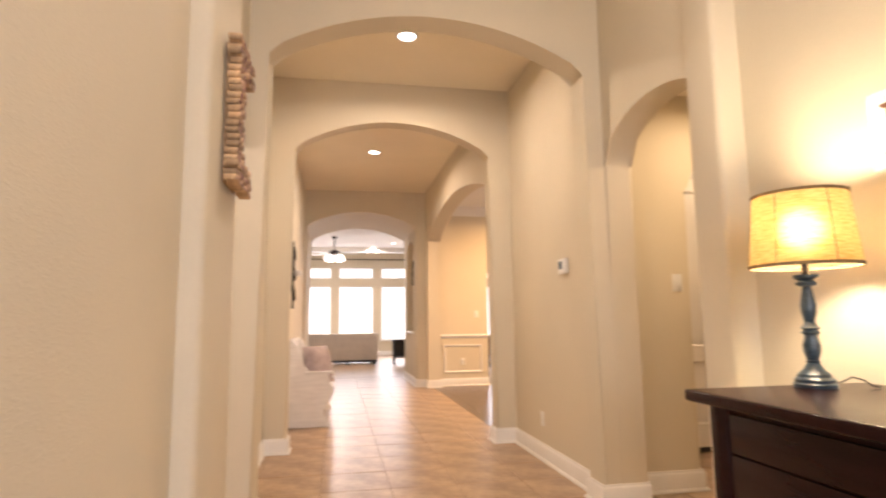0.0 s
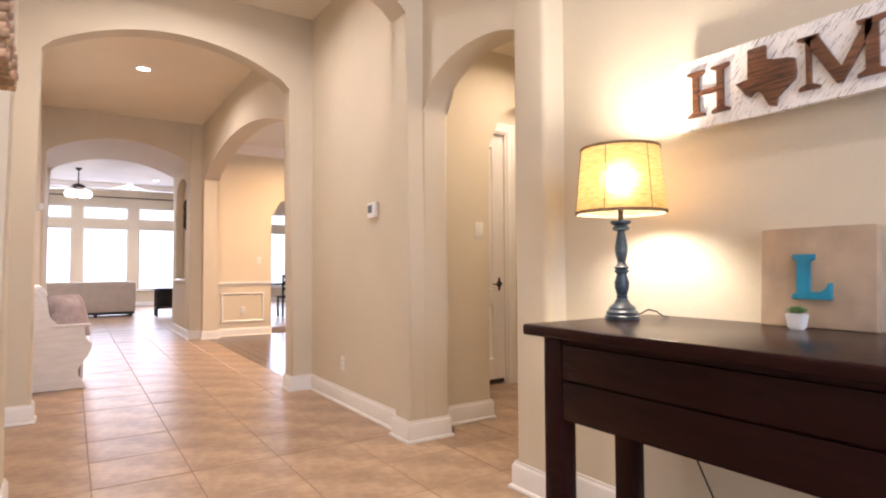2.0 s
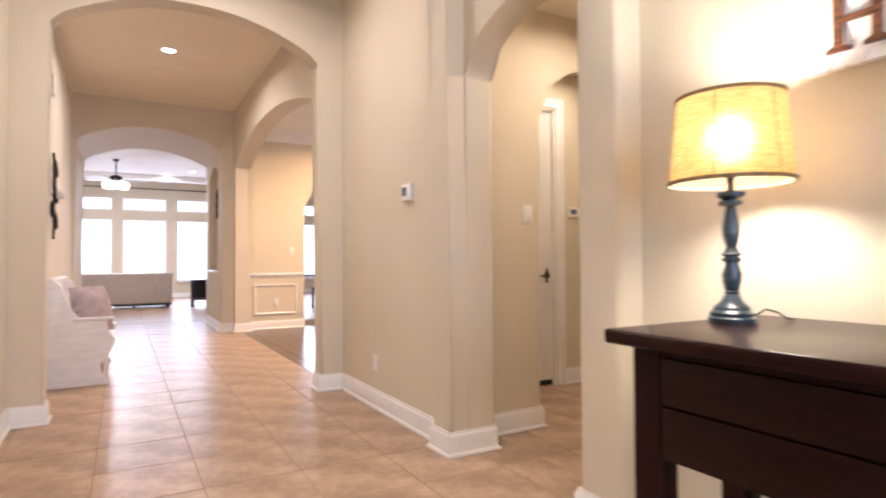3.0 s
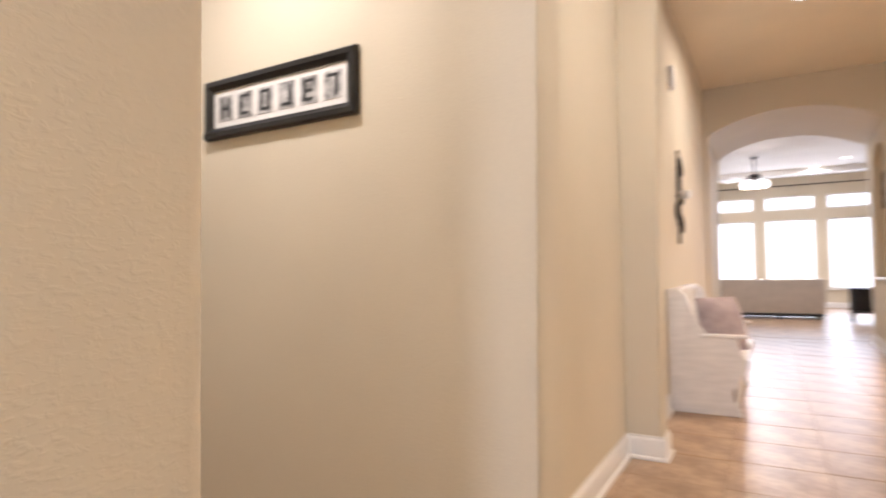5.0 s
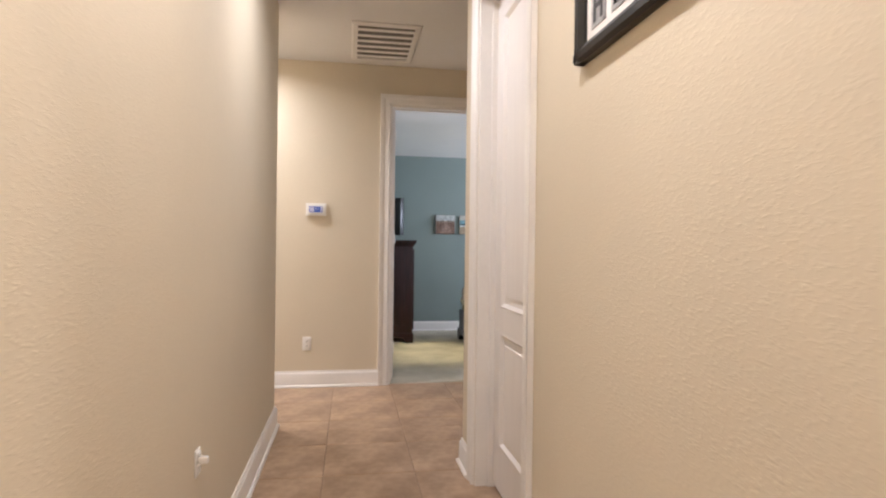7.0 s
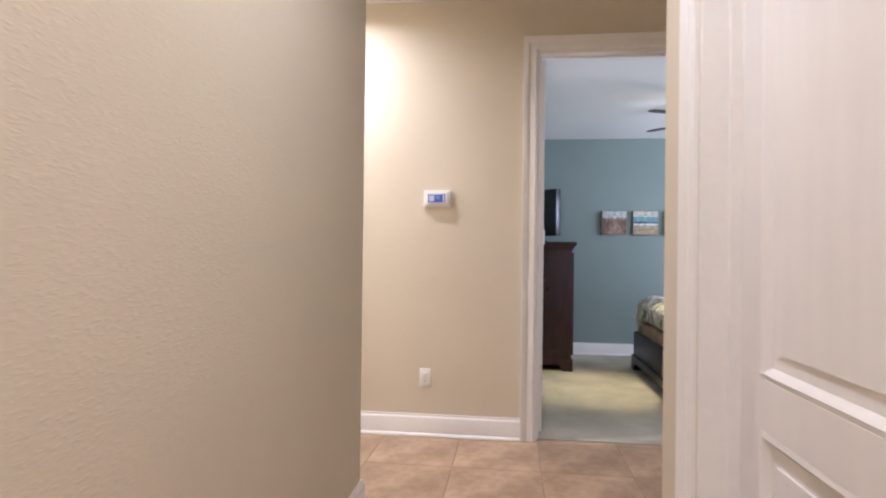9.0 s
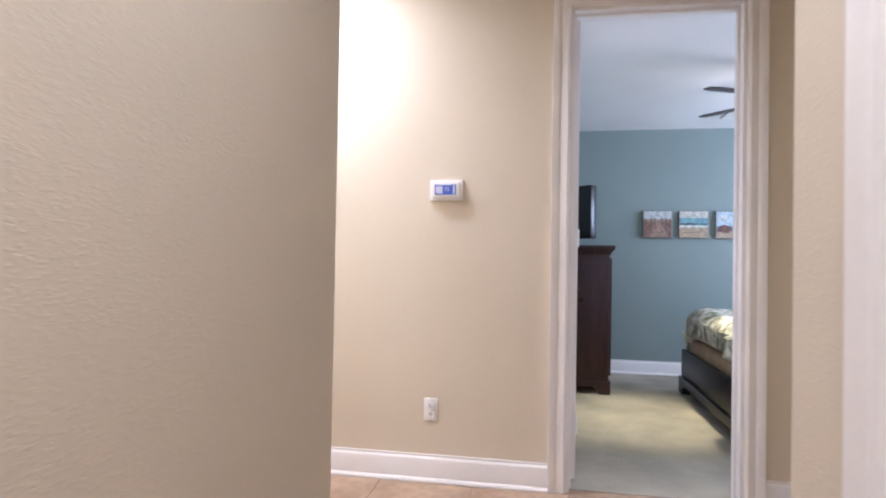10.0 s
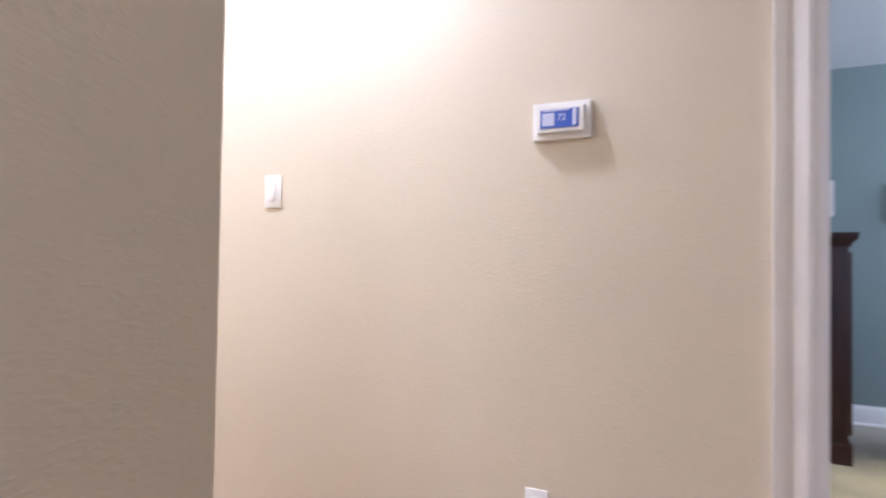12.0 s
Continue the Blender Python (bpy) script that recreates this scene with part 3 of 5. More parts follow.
def panel_door(name, width, height, m, label, hand_left, hardware, lever=False):
    """A two-panel door, hinged at its own origin, face towards -y: slab, two raised panels, handle, hinges."""
    door = tagged(thing(name, label, "door", m), kind="structure")
    t, st = 0.035, 0.115
    rail, low = 0.80, 0.22
    holes = [(st, width - st, low, rail - 0.032), (st, width - st, rail + 0.075, height - st)]
    bm = bmesh.new()
    for a, b, c, e in [(0, st, 0, height), (width - st, width, 0, height), (st, width - st, 0, low), (st, width - st, rail - 0.032, rail + 0.075), (st, width - st, height - st, height)]:
        add_box(bm, a, b, 0, t, 0.008 + max(c, 0.012), 0.008 + e)
    bmesh.ops.remove_doubles(bm, verts=bm.verts[:], dist=0.0004)
    part("slab", bm, DOORW, door, smooth=False)
    mould = [(0, 0.0), (0, 0.004), (-0.010, 0.002), (-0.018, 0.010), (-0.024, 0.010), (-0.024, 0.0)]
    for a, b, c, e in holes:
        c, e = c + 0.008, e + 0.008
        part("panel", box(a - 0.001, b + 0.001, 0.012, t - 0.012, c - 0.001, e + 0.001), DOORW, door)
        loop = [(a, c), (b, c), (b, e), (a, e), (a, c)]
        bm = sweep(loop, [(0.0, 0.001), (0.012, -0.003), (0.020, 0.004), (0.026, 0.012), (0.0, 0.012)], lambda u, v, d: (u, d, v))
        part("moulding", bm, DOORW, door)
        bm = prism([(a + 0.06, c + 0.06), (b - 0.06, c + 0.06), (b - 0.06, e - 0.06), (a + 0.06, e - 0.06)], lambda u, v, d: (u, d, v), 0.006, 0.012)
        part("raised_field", bm, DOORW, door, smooth=False)
    hx = 0.06 if hand_left else width - 0.06
    bm = lathe([(0.030, 0), (0.032, 0.004), (0.026, 0.010), (0.011, 0.014), (0.010, 0.038)], seg=20)
    bmesh.ops.rotate(bm, cent=(0, 0, 0), matrix=Matrix.Rotation(radians(90), 3, "X"), verts=bm.verts[:])
    bmesh.ops.translate(bm, vec=(hx, 0, 0.95), verts=bm.verts[:])
    rose = part("door_handle", bm, hardware, door, "metal door handle with a round rose")
    if lever:
        s = 1 if hand_left else -1
        part("lever", tube([(hx, -0.040, 0.95), (hx + s * 0.03, -0.044, 0.952), (hx + s * 0.07, -0.044, 0.945), (hx + s * 0.105, -0.040, 0.95)], [0.010, 0.010, 0.008, 0.006], 10), hardware, rose)
        part("back_plate", box(hx - 0.012, hx + 0.012, -0.007, 0, 0.885, 1.01, 0.005), hardware, rose)
    else:
        bm = lathe([(0.010, 0), (0.024, 0.008), (0.029, 0.020), (0.026, 0.032), (0.012, 0.037)], seg=20)
        bmesh.ops.rotate(bm, cent=(0, 0, 0), matrix=Matrix.Rotation(radians(90), 3, "X"), verts=bm.verts[:])
        bmesh.ops.translate(bm, vec=(hx, -0.030, 0.95), verts=bm.verts[:])
        part("knob", bm, hardware, rose)
    ex = width + 0.003 if hand_left else -0.003
    for hz in (0.25, 1.2, height - 0.25):
        part("hinge", lathe([(0.004, 0), (0.004, 0.09)], ex, -0.003, hz, seg=10), WHITE, door)
    return door


panel_door("door_1", 0.763, 2.375, pose(-2.934, 3.478, 0), "closed white two-panel closet door in a white casing", False, NICKEL, True)
d2 = panel_door("door_2", 0.68, 2.375, pose(2.84, 4.48, 0), "closed white two-panel door with a dark lever handle", False, BRONZE, True)
# dark strip added on the door's foot, where the gap below looks dark
part("door_sweep", box(0.01, 0.67, -0.006, -0.0005, 0.012, 0.052, 0.001), CORD, d2, "dark strip along the door's bottom, for the gap under it")
panel_door("door_3", 0.77, 2.355, pose(-5.192, 3.118, 0, 0, 0, 181) @ Matrix.Translation((0, -0.035, 0)), "white bedroom door standing open into the room", False, BRONZE)

# chair rail and panel moulding in the dining room, niche sill
structure("trim", sweep([(2.90, 9.985), (2.0, 9.985)], [(0, 0.83), (0.012, 0.83), (0.016, 0.85), (0.03, 0.865), (0.03, 0.88), (0.012, 0.885), (0.012, 0.90), (0, 0.90)], on_floor), WHITE, "white chair rail moulding", "chair rail")
structure("trim", sweep([(2.08, 0.23), (2.77, 0.23), (2.77, 0.715), (2.08, 0.715), (2.08, 0.23)], [(0, 0.0), (0, 0.014), (0.018, 0.020), (0.032, 0.010), (0.032, 0.0)], lambda u, v, d: (u, 9.985 - d, v)), WHITE, "white wainscot panel moulding", "panel moulding")
structure("trim", box(1.57, 1.72, 10.34, 11.41, 0.902, 0.94, 0.008), WHITE, "white niche sill", "sill")

# windows
k = 0
for a, b in WIN:
    for z0, z1 in ((0.49, 2.36), (2.60, 3.00)):
        k += 1
        w = tagged(thing("window_%d" % k, "white framed fixed window, daylight behind it", "window", pose((a + b) / 2, 19.87, z0)), kind="structure")
        hw, hh = (b - a) / 2, z1 - z0
        bm = bmesh.new()
        for q in ((-hw, -hw + 0.05, 0, hh), (hw - 0.05, hw, 0, hh), (-hw + 0.05, hw - 0.05, 0, 0.05), (-hw + 0.05, hw - 0.05, hh - 0.05, hh)):
            add_box(bm, q[0], q[1], -0.03, 0.03, q[2], q[3])
        part("window_frame", bm, WHITE, w, smooth=False)
        g = part("pane", box(-hw + 0.05, hw - 0.05, -0.003, 0.003, 0.05, hh - 0.05), GLASS, w, smooth=False)
        g.visible_shadow = False
        if z0 < 1:
            part("window_sill", box(-hw - 0.06, hw + 0.06, -0.13, -0.03, -0.03, 0.0, 0.006), WHITE, w)


# ---- things: foyer ----
def text_mesh(body, size, depth, font_bold=0.0):
    cu = bpy.data.curves.new("letter", "FONT")
    cu.body, cu.size, cu.extrude, cu.offset = body, size, depth, font_bold
    cu.align_x = "LEFT"
    ob = bpy.data.objects.new("letter", cu)
    me = bpy.data.meshes.new_from_object(ob)
    bpy.data.objects.remove(ob)
    return me


def console_table():
    L, D, H = 1.55, 0.68, 0.906
    t = thing("console_table", "dark espresso wooden console table against the foyer wall", "table", pose(1.705, 1.705 - L / 2, 0))
    x0, x1, y0, y1 = -D / 2, D / 2, -L / 2, L / 2
    part("tabletop", box(x0 - 0.01, x1, y0 - 0.02, y1 + 0.02, H - 0.038, H, 0.009, 3), ESPRESSO, t)
    bm = bmesh.new()
    add_box(bm, x0 + 0.06, x0 + 0.085, y0 + 0.10, y1 - 0.10, 0.59, H - 0.038)
    add_box(bm, x0 + 0.43, x0 + 0.45, y0 + 0.12, y1 - 0.12, 0.66, H - 0.038)
    add_box(bm, x0 + 0.115, x0 + 0.40, y1 - 0.075, y1 - 0.055, 0.60, H - 0.038)
    add_box(bm, x0 + 0.115, x0 + 0.40, y0 + 0.055, y0 + 0.075, 0.60, H - 0.038)
    part("apron", bm, ESPRESSO, t, smooth=False)
    for z0, z1 in ((0.595, 0.722), (0.728, 0.843)):
        part("drawer_front", box(x0 + 0.048, x0 + 0.062, y0 + 0.105, y1 - 0.115, z0, z1, 0.003), ESPRESSO, t)
    for lx, ly in ((x0 + 0.045, y0 + 0.02), (x0 + 0.045, y1 - 0.11), (x0 + 0.40, y0 + 0.02), (x0 + 0.40, y1 - 0.11)):
        part("leg", box(lx, lx + 0.07, ly, ly + 0.08, 0, H - 0.038, 0.004), ESPRESSO, t)
    return t


console_table()
TOP = 0.906


def table_lamp():
    t = thing("table_lamp", "lit table lamp, turned teal base with a burlap drum shade", "lamp", pose(1.785, 1.645, TOP))
    part("foot", lathe([(r * 0.9, z) for r, z in ((0.0, 0), (0.070, 0), (0.072, 0.011), (0.065, 0.017), (0.067, 0.026), (0.056, 0.034), (0.054, 0.043), (0.034, 0.058), (0.021, 0.080), (0.025, 0.085), (0.018, 0.092), (0, 0.092))], cap=False), TEAL, t)
    stem = [(0.026, 0.102), (0.040, 0.135), (0.042, 0.160), (0.028, 0.192), (0.030, 0.200), (0.044, 0.208), (0.030, 0.218), (0.044, 0.226), (0.030, 0.236), (0.022, 0.250), (0.034, 0.285), (0.036, 0.315), (0.024, 0.365), (0.020, 0.385), (0.046, 0.392), (0.048, 0.402), (0.030, 0.410), (0.056, 0.420), (0.058, 0.432), (0, 0.434)]
    part("stem", lathe([(r * 0.67, z * 0.86) for r, z in stem], cap=False), TEAL, t)
    part("neck", lathe([(0.010, 0.370), (0.010, 0.415), (0.016, 0.416), (0.016, 0.46), (0.0, 0.462)], seg=16), BRONZE, t)
    part("bulb", lathe([(0.001, 0.515), (0.012, 0.511), (0.020, 0.498), (0.020, 0.486), (0.013, 0.472), (0.012, 0.461)], seg=16), glow("lit_bulb", (1.0, 0.82, 0.52), 25.0), t)
    rb, rt, z0, z1 = 0.167, 0.144, 0.402, 0.645
    part("shade", lathe([(rb, z0), (rt, z1), (rt - 0.002, z1), (rb - 0.002, z0), (rb, z0)], seg=48, cap=False), SHADE, t, "burlap drum shade glowing from within")
    for r, z in ((rb, z0), (rt, z1)):
        part("shade_trim", lathe([(r + 0.003, z - 0.005), (r + 0.003, z + 0.005), (r - 0.004, z + 0.005), (r - 0.004, z - 0.005), (r + 0.003, z - 0.005)], seg=48, cap=False), BAND, t)
    for k in range(6):
        a = radians(20 + 60 * k)
        part("shade_seam", tube([(rb * math.cos(a), rb * math.sin(a), z0), (rt * math.cos(a), rt * math.sin(a), z1)], 0.0015, 5), BAND, t)
    for k in range(3):
        a = radians(120 * k)
        part("spider_arm", tube([(0.012 * math.cos(a), 0.012 * math.sin(a), 0.628), (rt * math.cos(a), rt * math.sin(a), 0.637)], 0.002, 5), BRONZE, t)
    part("cord", tube([(0.064, -0.01, 0.012), (0.09, -0.015, 0.016), (0.115, -0.03, 0.032), (0.135, -0.052, 0.024), (0.15, -0.07, 0.006), (0.165, -0.082, 0.004)], 0.0032, 6), CORD, t)


table_lamp()
bulb = new("lamp_light", bpy.data.lights.new("lamp_light", "POINT"))
bulb.data.energy, bulb.data.color, bulb.data.shadow_soft_size = 52, (1.0, 0.85, 0.56), 0.065
bulb.location = (1.785, 1.645, TOP + 0.53)

c = thing("hanging_cord", "thin dark lamp cord hanging behind the table", "cord", pose(2.035, 1.56, 0))
part("cord", tube([(0.0, 0.02, 0.86), (0.0, 0.015, 0.7), (-0.005, 0.0, 0.52), (-0.01, -0.035, 0.41), (-0.012, -0.115, 0.26), (-0.01, -0.19, 0.12), (-0.01, -0.23, 0.06)], 0.0035, 6), CORD, c)

# wooden sign: H, a state's outline, M, E
sg = thing("wall_sign", "whitewashed wooden plank sign with brown letters hung on the wall", "sign", pose(2.048, 1.480, 1.612) @ Matrix.Diagonal((1, 0.81, 0.81, 1)))
SL, SH, SE = 1.42, 0.320, 0.058
random.seed(4)
edge = [(SE - i * (SL + SE) / 40, random.uniform(-0.0015, 0.0015)) for i in range(41)] + [(-SL + random.uniform(0, 0.006), SH * j / 6) for j in range(1, 6)]
edge += [(-SL + i * (SL + SE) / 40, SH + random.uniform(-0.002, 0.002)) for i in range(41)] + [(SE + random.uniform(-0.004, 0.004), SH - SH * j / 6) for j in range(1, 6)]
part("board", prism(edge, lambda u, v, d: (d, u, v), -0.074, -0.050), BOARDW, sg)
for by in (-0.22, -1.20):
    part("batten", box(-0.051, 0.001, by - 0.05, by, 0.03, 0.27, 0.003), SIGNWOOD, sg)


def slab(points, z=0.012):
    return prism([(a, b + 0.006) for a, b in points], lambda u, v, d: (d, u, v), -0.074 - z, -0.0735, 0.0015)


def serif_stem(c, w, z0, z1, s=0.028, h=0.012):
    """A stem with slab serifs; u runs towards -y."""
    return [(-(c - w - s), z0), (-(c + w + s), z0), (-(c + w + s), z0 + h), (-(c + w), z0 + 2 * h), (-(c + w), z1 - 2 * h), (-(c + w + s), z1 - h), (-(c + w + s), z1), (-(c - w - s), z1), (-(c - w - s), z1 - h), (-(c - w), z1 - 2 * h), (-(c - w), z0 + 2 * h), (-(c - w - s), z0 + h)]


def letter(shapes, label):
    bm = bmesh.new()
    for pts in shapes:
        b2 = slab(pts)
        me = bpy.data.meshes.new("tmp")
        b2.to_mesh(me)
        b2.free()
        bm.from_mesh(me)
        bpy.data.meshes.remove(me)
    part("letter", bm, SIGNWOOD, sg, label)


letter([serif_stem(0.048, 0.014, 0.045, 0.255), serif_stem(0.165, 0.014, 0.045, 0.255), [(-0.055, 0.14), (-0.16, 0.14), (-0.16, 0.163), (-0.055, 0.163)]], "brown wooden letter H")
TX = [(0.32, 0.275), (0.405, 0.275), (0.405, 0.215), (0.445, 0.205), (0.51, 0.195), (0.535, 0.187), (0.54, 0.13), (0.535, 0.105), (0.49, 0.075), (0.452, 0.045), (0.447, 0.012), (0.415, 0.022), (0.395, 0.06), (0.372, 0.095), (0.345, 0.09), (0.325, 0.075), (0.305, 0.09), (0.285, 0.115), (0.255, 0.145), (0.32, 0.150)]
part("state_outline", slab([(-(0.235 + (a - 0.255) * 0.86), b) for a, b in TX], 0.014), SIGNWOOD, sg, "brown wooden cut-out of a state's outline")
letter([serif_stem(0.525, 0.008, 0.045, 0.255, 0.03), serif_stem(0.735, 0.020, 0.045, 0.255, 0.028), [(-0.505, 0.25), (-0.560, 0.25), (-0.638, 0.10), (-0.715, 0.25), (-0.74, 0.25), (-0.74, 0.215), (-0.640, 0.045), (-0.62, 0.045)]], "brown wooden letter M")
letter([serif_stem(0.90, 0.016, 0.045, 0.255, 0.02), [(-0.93, 0.24), (-1.07, 0.24), (-1.08, 0.19), (-1.065, 0.19), (-1.05, 0.222), (-0.93, 0.222)], [(-0.93, 0.14), (-1.03, 0.14), (-1.03, 0.16), (-0.93, 0.16)], [(-0.93, 0.048), (-1.08, 0.048), (-1.09, 0.105), (-1.075, 0.105), (-1.06, 0.068), (-0.93, 0.068)]], "brown wooden letter E")

# burlap canvas with a turquoise letter, leaning on the wall
cv = thing("letter_canvas", "burlap covered canvas with a turquoise letter L leaning on the wall", "canvas", pose(1.985, 1.235, TOP, 0, 4, 0))
part("canvas", box(0, 0.035, -0.335, 0, 0.0, 0.320, 0.006), BURLAP, cv)
Lp = [(0.118, 0.245), (0.188, 0.245), (0.188, 0.228), (0.172, 0.222), (0.172, 0.118), (0.212, 0.118), (0.228, 0.130), (0.232, 0.150), (0.244, 0.150), (0.244, 0.095), (0.118, 0.095), (0.118, 0.110), (0.135, 0.116), (0.135, 0.224), (0.118, 0.230)]
part("letter", prism([(-a * 0.9, b * 0.95) for a, b in Lp], lambda u, v, d: (d, u, v), -0.014, 0.0005, 0.002), TURQ, cv, "turquoise painted wooden letter L")

pp = thing("potted_succulent", "small green succulent in a white square pot", "plant", pose(1.915, 1.085, TOP) @ Matrix.Scale(0.8, 4))
bm = bmesh.new()
bmesh.ops.create_cone(bm, cap_ends=True, segments=4, radius1=0.034, radius2=0.046, depth=0.062, matrix=Matrix.Translation((0, 0, 0.031)) @ Matrix.Rotation(radians(45), 4, "Z"))
bmesh.ops.bevel(bm, geom=bm.edges[:], offset=0.005, segments=2, affect="EDGES")
part("pot", bm, CERAMIC, pp)
random.seed(7)
for k in range(22):
    a, tilt = k * 2.4, 0.25 + 0.055 * k
    ln, wd = 0.022 + 0.0011 * k, 0.010 + 0.0003 * k
    bm = bmesh.new()
    bmesh.ops.create_icosphere(bm, subdivisions=1, radius=1.0)
    for v in bm.verts:
        w = wd * (1.15 - 0.55 * max(0, v.co.x))
        v.co = Vector((ln * (0.5 + 0.55 * v.co.x), w * v.co.y, 0.004 * v.co.z + 0.006 * v.co.x))
    bmesh.ops.transform(bm, matrix=Matrix.Translation((0, 0, 0.066)) @ Matrix.Rotation(a, 4, "Z") @ Matrix.Rotation(-radians(78) + tilt, 4, "Y"), verts=bm.verts[:])
    part("leaf", bm, LEAF, pp)


# letter of wine corks on the left foyer wall
ck = thing("cork_wall_hanging", "wall hanging made of rows of stacked wine corks", "wall decor", pose(-0.158, 2.03, 1.60))
random.seed(11)
cork_me = bpy.data.meshes.new("cork")
bm = bmesh.new()
add_lathe(bm, [(0.0105, 0), (0.0118, 0.002), (0.0118, 0.040), (0.0105, 0.042)], seg=10)
bmesh.ops.rotate(bm, cent=(0, 0, 0), matrix=Matrix.Rotation(radians(90), 3, "Y"), verts=bm.verts[:])
bm.to_mesh(cork_me)
bm.free()
finish(cork_me, CORK)
cork_me.materials.append(CORKEND)
for p in cork_me.polygons:
    if p.normal.x > 0.7:
        p.material_index = 1
part("backing", box(0.001, 0.008, -0.10, 0.10, 0.01, 0.50, 0.002), CORK, ck)
for r in range(21):
    wide = r < 4 or r > 16
    for q in range(13):
        yy = -0.150 + q * 0.025
        if wide and (abs(yy) > 0.155 - 0.02 * (r % 2)) or (not wide and abs(yy + 0.09) > 0.045):
            continue
        o = new("cork", cork_me)
        o.parent = ck
        o.location = (0.012 + random.uniform(-0.001, 0.009), yy + random.uniform(-0.002, 0.002), 0.013 + r * 0.0242)


# ---- hall fixtures ----
def wall_plate(name, m, w, h, label, category, kind="switch"):
    """A cover plate on a wall facing -y at its origin: plate with a rocker or a socket."""
    t = thing(name, label, category, m)
    part("plate", box(-w / 2, w / 2, -0.006, 0, -h / 2, h / 2, 0.003), PLASTIC, t)
    if kind == "switch":
        n = max(1, round(w / 0.07) if w > 0.1 else 1)
        for q in range(n):
            cx = (q - (n - 1) / 2) * 0.046
            part("rocker", box(cx - 0.016, cx + 0.016, -0.011, -0.005, -0.033, 0.033, 0.002), PLASTIC, t)
    elif kind == "socket":
        for s in (-0.02, 0.02):
            so = part("socket", box(-0.017, 0.017, -0.009, -0.005, s - 0.014, s + 0.014, 0.005), PLASTIC, t)
            for q in (-0.006, 0.006):
                part("slot", box(q - 0.0012, q + 0.0012, -0.0095, -0.0088, s - 0.002, s + 0.007), CORD, so, smooth=False)
            part("slot", box(-0.002, 0.002, -0.0095, -0.0088, s - 0.009, s - 0.005), CORD, so, smooth=False)
    return t


def face(x, y, z, yaw):
    return pose(x, y, z, 0, 0, yaw)


wall_plate("light_switch", face(2.54, 3.56, 1.38, 0), 0.075, 0.12, "white rocker light switch on the wall", "switch")
wall_plate("wall_outlet", face(1.90, 4.57, 0.33, -90), 0.07, 0.115, "white wall outlet above the baseboard", "outlet", "socket")
wall_plate("wall_outlet", face(-5.06, 2.428, 0.361, 90), 0.07, 0.115, "white wall outlet above the baseboard", "outlet", "socket")
wall_plate("light_switch", face(-5.06, 1.42, 1.315, 90), 0.075, 0.12, "white rocker light switch on the wall", "switch")
wall_plate("wall_outlet", face(2.42, 9.985, 0.42, 0), 0.07, 0.115, "white wall outlet in the wainscot panel", "outlet", "socket")
wall_plate("light_switch", face(2.68, 9.985, 1.25, 0), 0.075, 0.12, "white rocker light switch on the dining room wall", "switch")

th = thing("thermostat", "white thermostat with a small grey display", "thermostat", face(1.90, 3.985, 1.533, -90))
part("body", box(-0.068, 0.068, -0.028, 0, -0.056, 0.056, 0.006, 3), PLASTIC, th)
part("display", box(-0.056, 0.012, -0.0295, -0.027, -0.022, 0.036), LCDGREY, th, smooth=False)
for q in range(3):
    part("button", box(0.026, 0.052, -0.030, -0.027, -0.03 + q * 0.026, -0.014 + q * 0.026, 0.002), PLASTIC, th)
th = thing("thermostat", "white thermostat beside the inner door", "thermostat", face(3.74, 4.45, 1.50, 0))
part("body", box(-0.06, 0.06, -0.025, 0, -0.045, 0.045, 0.006, 3), PLASTIC, th)
part("display", box(-0.045, 0.02, -0.0265, -0.024, -0.015, 0.028), LCDGREY, th, smooth=False)

# touch-screen thermostat on the end wall
th = thing("thermostat", "white wall thermostat with a lit blue touch screen", "thermostat", face(-5.06, 2.491, 1.475, 90) @ Matrix.Diagonal((1, 1.35, 1, 1)))
bm = box(-0.083, 0.083, -0.030, 0, -0.052, 0.052)
es = [e for e in bm.edges if abs(e.verts[0].co.y + 0.030) < 1e-4 and abs(e.verts[1].co.y + 0.030) < 1e-4]
bmesh.ops.bevel(bm, geom=es, offset=0.016, segments=2, affect="EDGES")
part("body", bm, PLASTIC, th)
part("screen", box(-0.054, 0.054, -0.032, -0.029, -0.026, 0.026), LCD, th, "lit blue screen", smooth=False)
part("screen_tile", box(-0.048, -0.014, -0.0335, -0.0318, -0.020, 0.016), LCD_PALE, th, smooth=False)
part("screen_tile", box(0.038, 0.049, -0.0335, -0.0318, -0.022, 0.024), LCD_PALE, th, smooth=False)
me = text_mesh("72", 0.026, 0.0006)
finish(me, LCD_PALE, False)
o = new("digits", me)
o.parent = th
o.matrix_local = pose(-0.006, -0.0325, -0.006, 90, 0, 0)
part("screen_bar", box(-0.048, 0.030, -0.0335, -0.0318, 0.021, 0.025), LCD_PALE, th, smooth=False)

# low-voltage plug on the side hall's left wall
pl = wall_plate("wall_outlet", face(-2.10, 2.305, 0.482, 180), 0.055, 0.085, "white wall outlet with a plug in it", "outlet", "socket")
part("plug", box(-0.010, 0.010, -0.036, -0.008, -0.004, 0.018, 0.004), PLASTIC, pl)


def can(x, y, z):
    t = thing("recessed_light", "lit round recessed ceiling light with a white trim, seen or added as fill", "ceiling light", pose(x, y, z), "recessed lights")
    part("trim_ring", lathe([(0.095, 0.0), (0.095, -0.006), (0.078, -0.010), (0.070, -0.004), (0.070, 0.0)], seg=32, cap=False), WHITE, t)
    part("lens", lathe([(0.070, -0.003), (0.001, -0.006)], seg=24, cap=False), LENS, t)


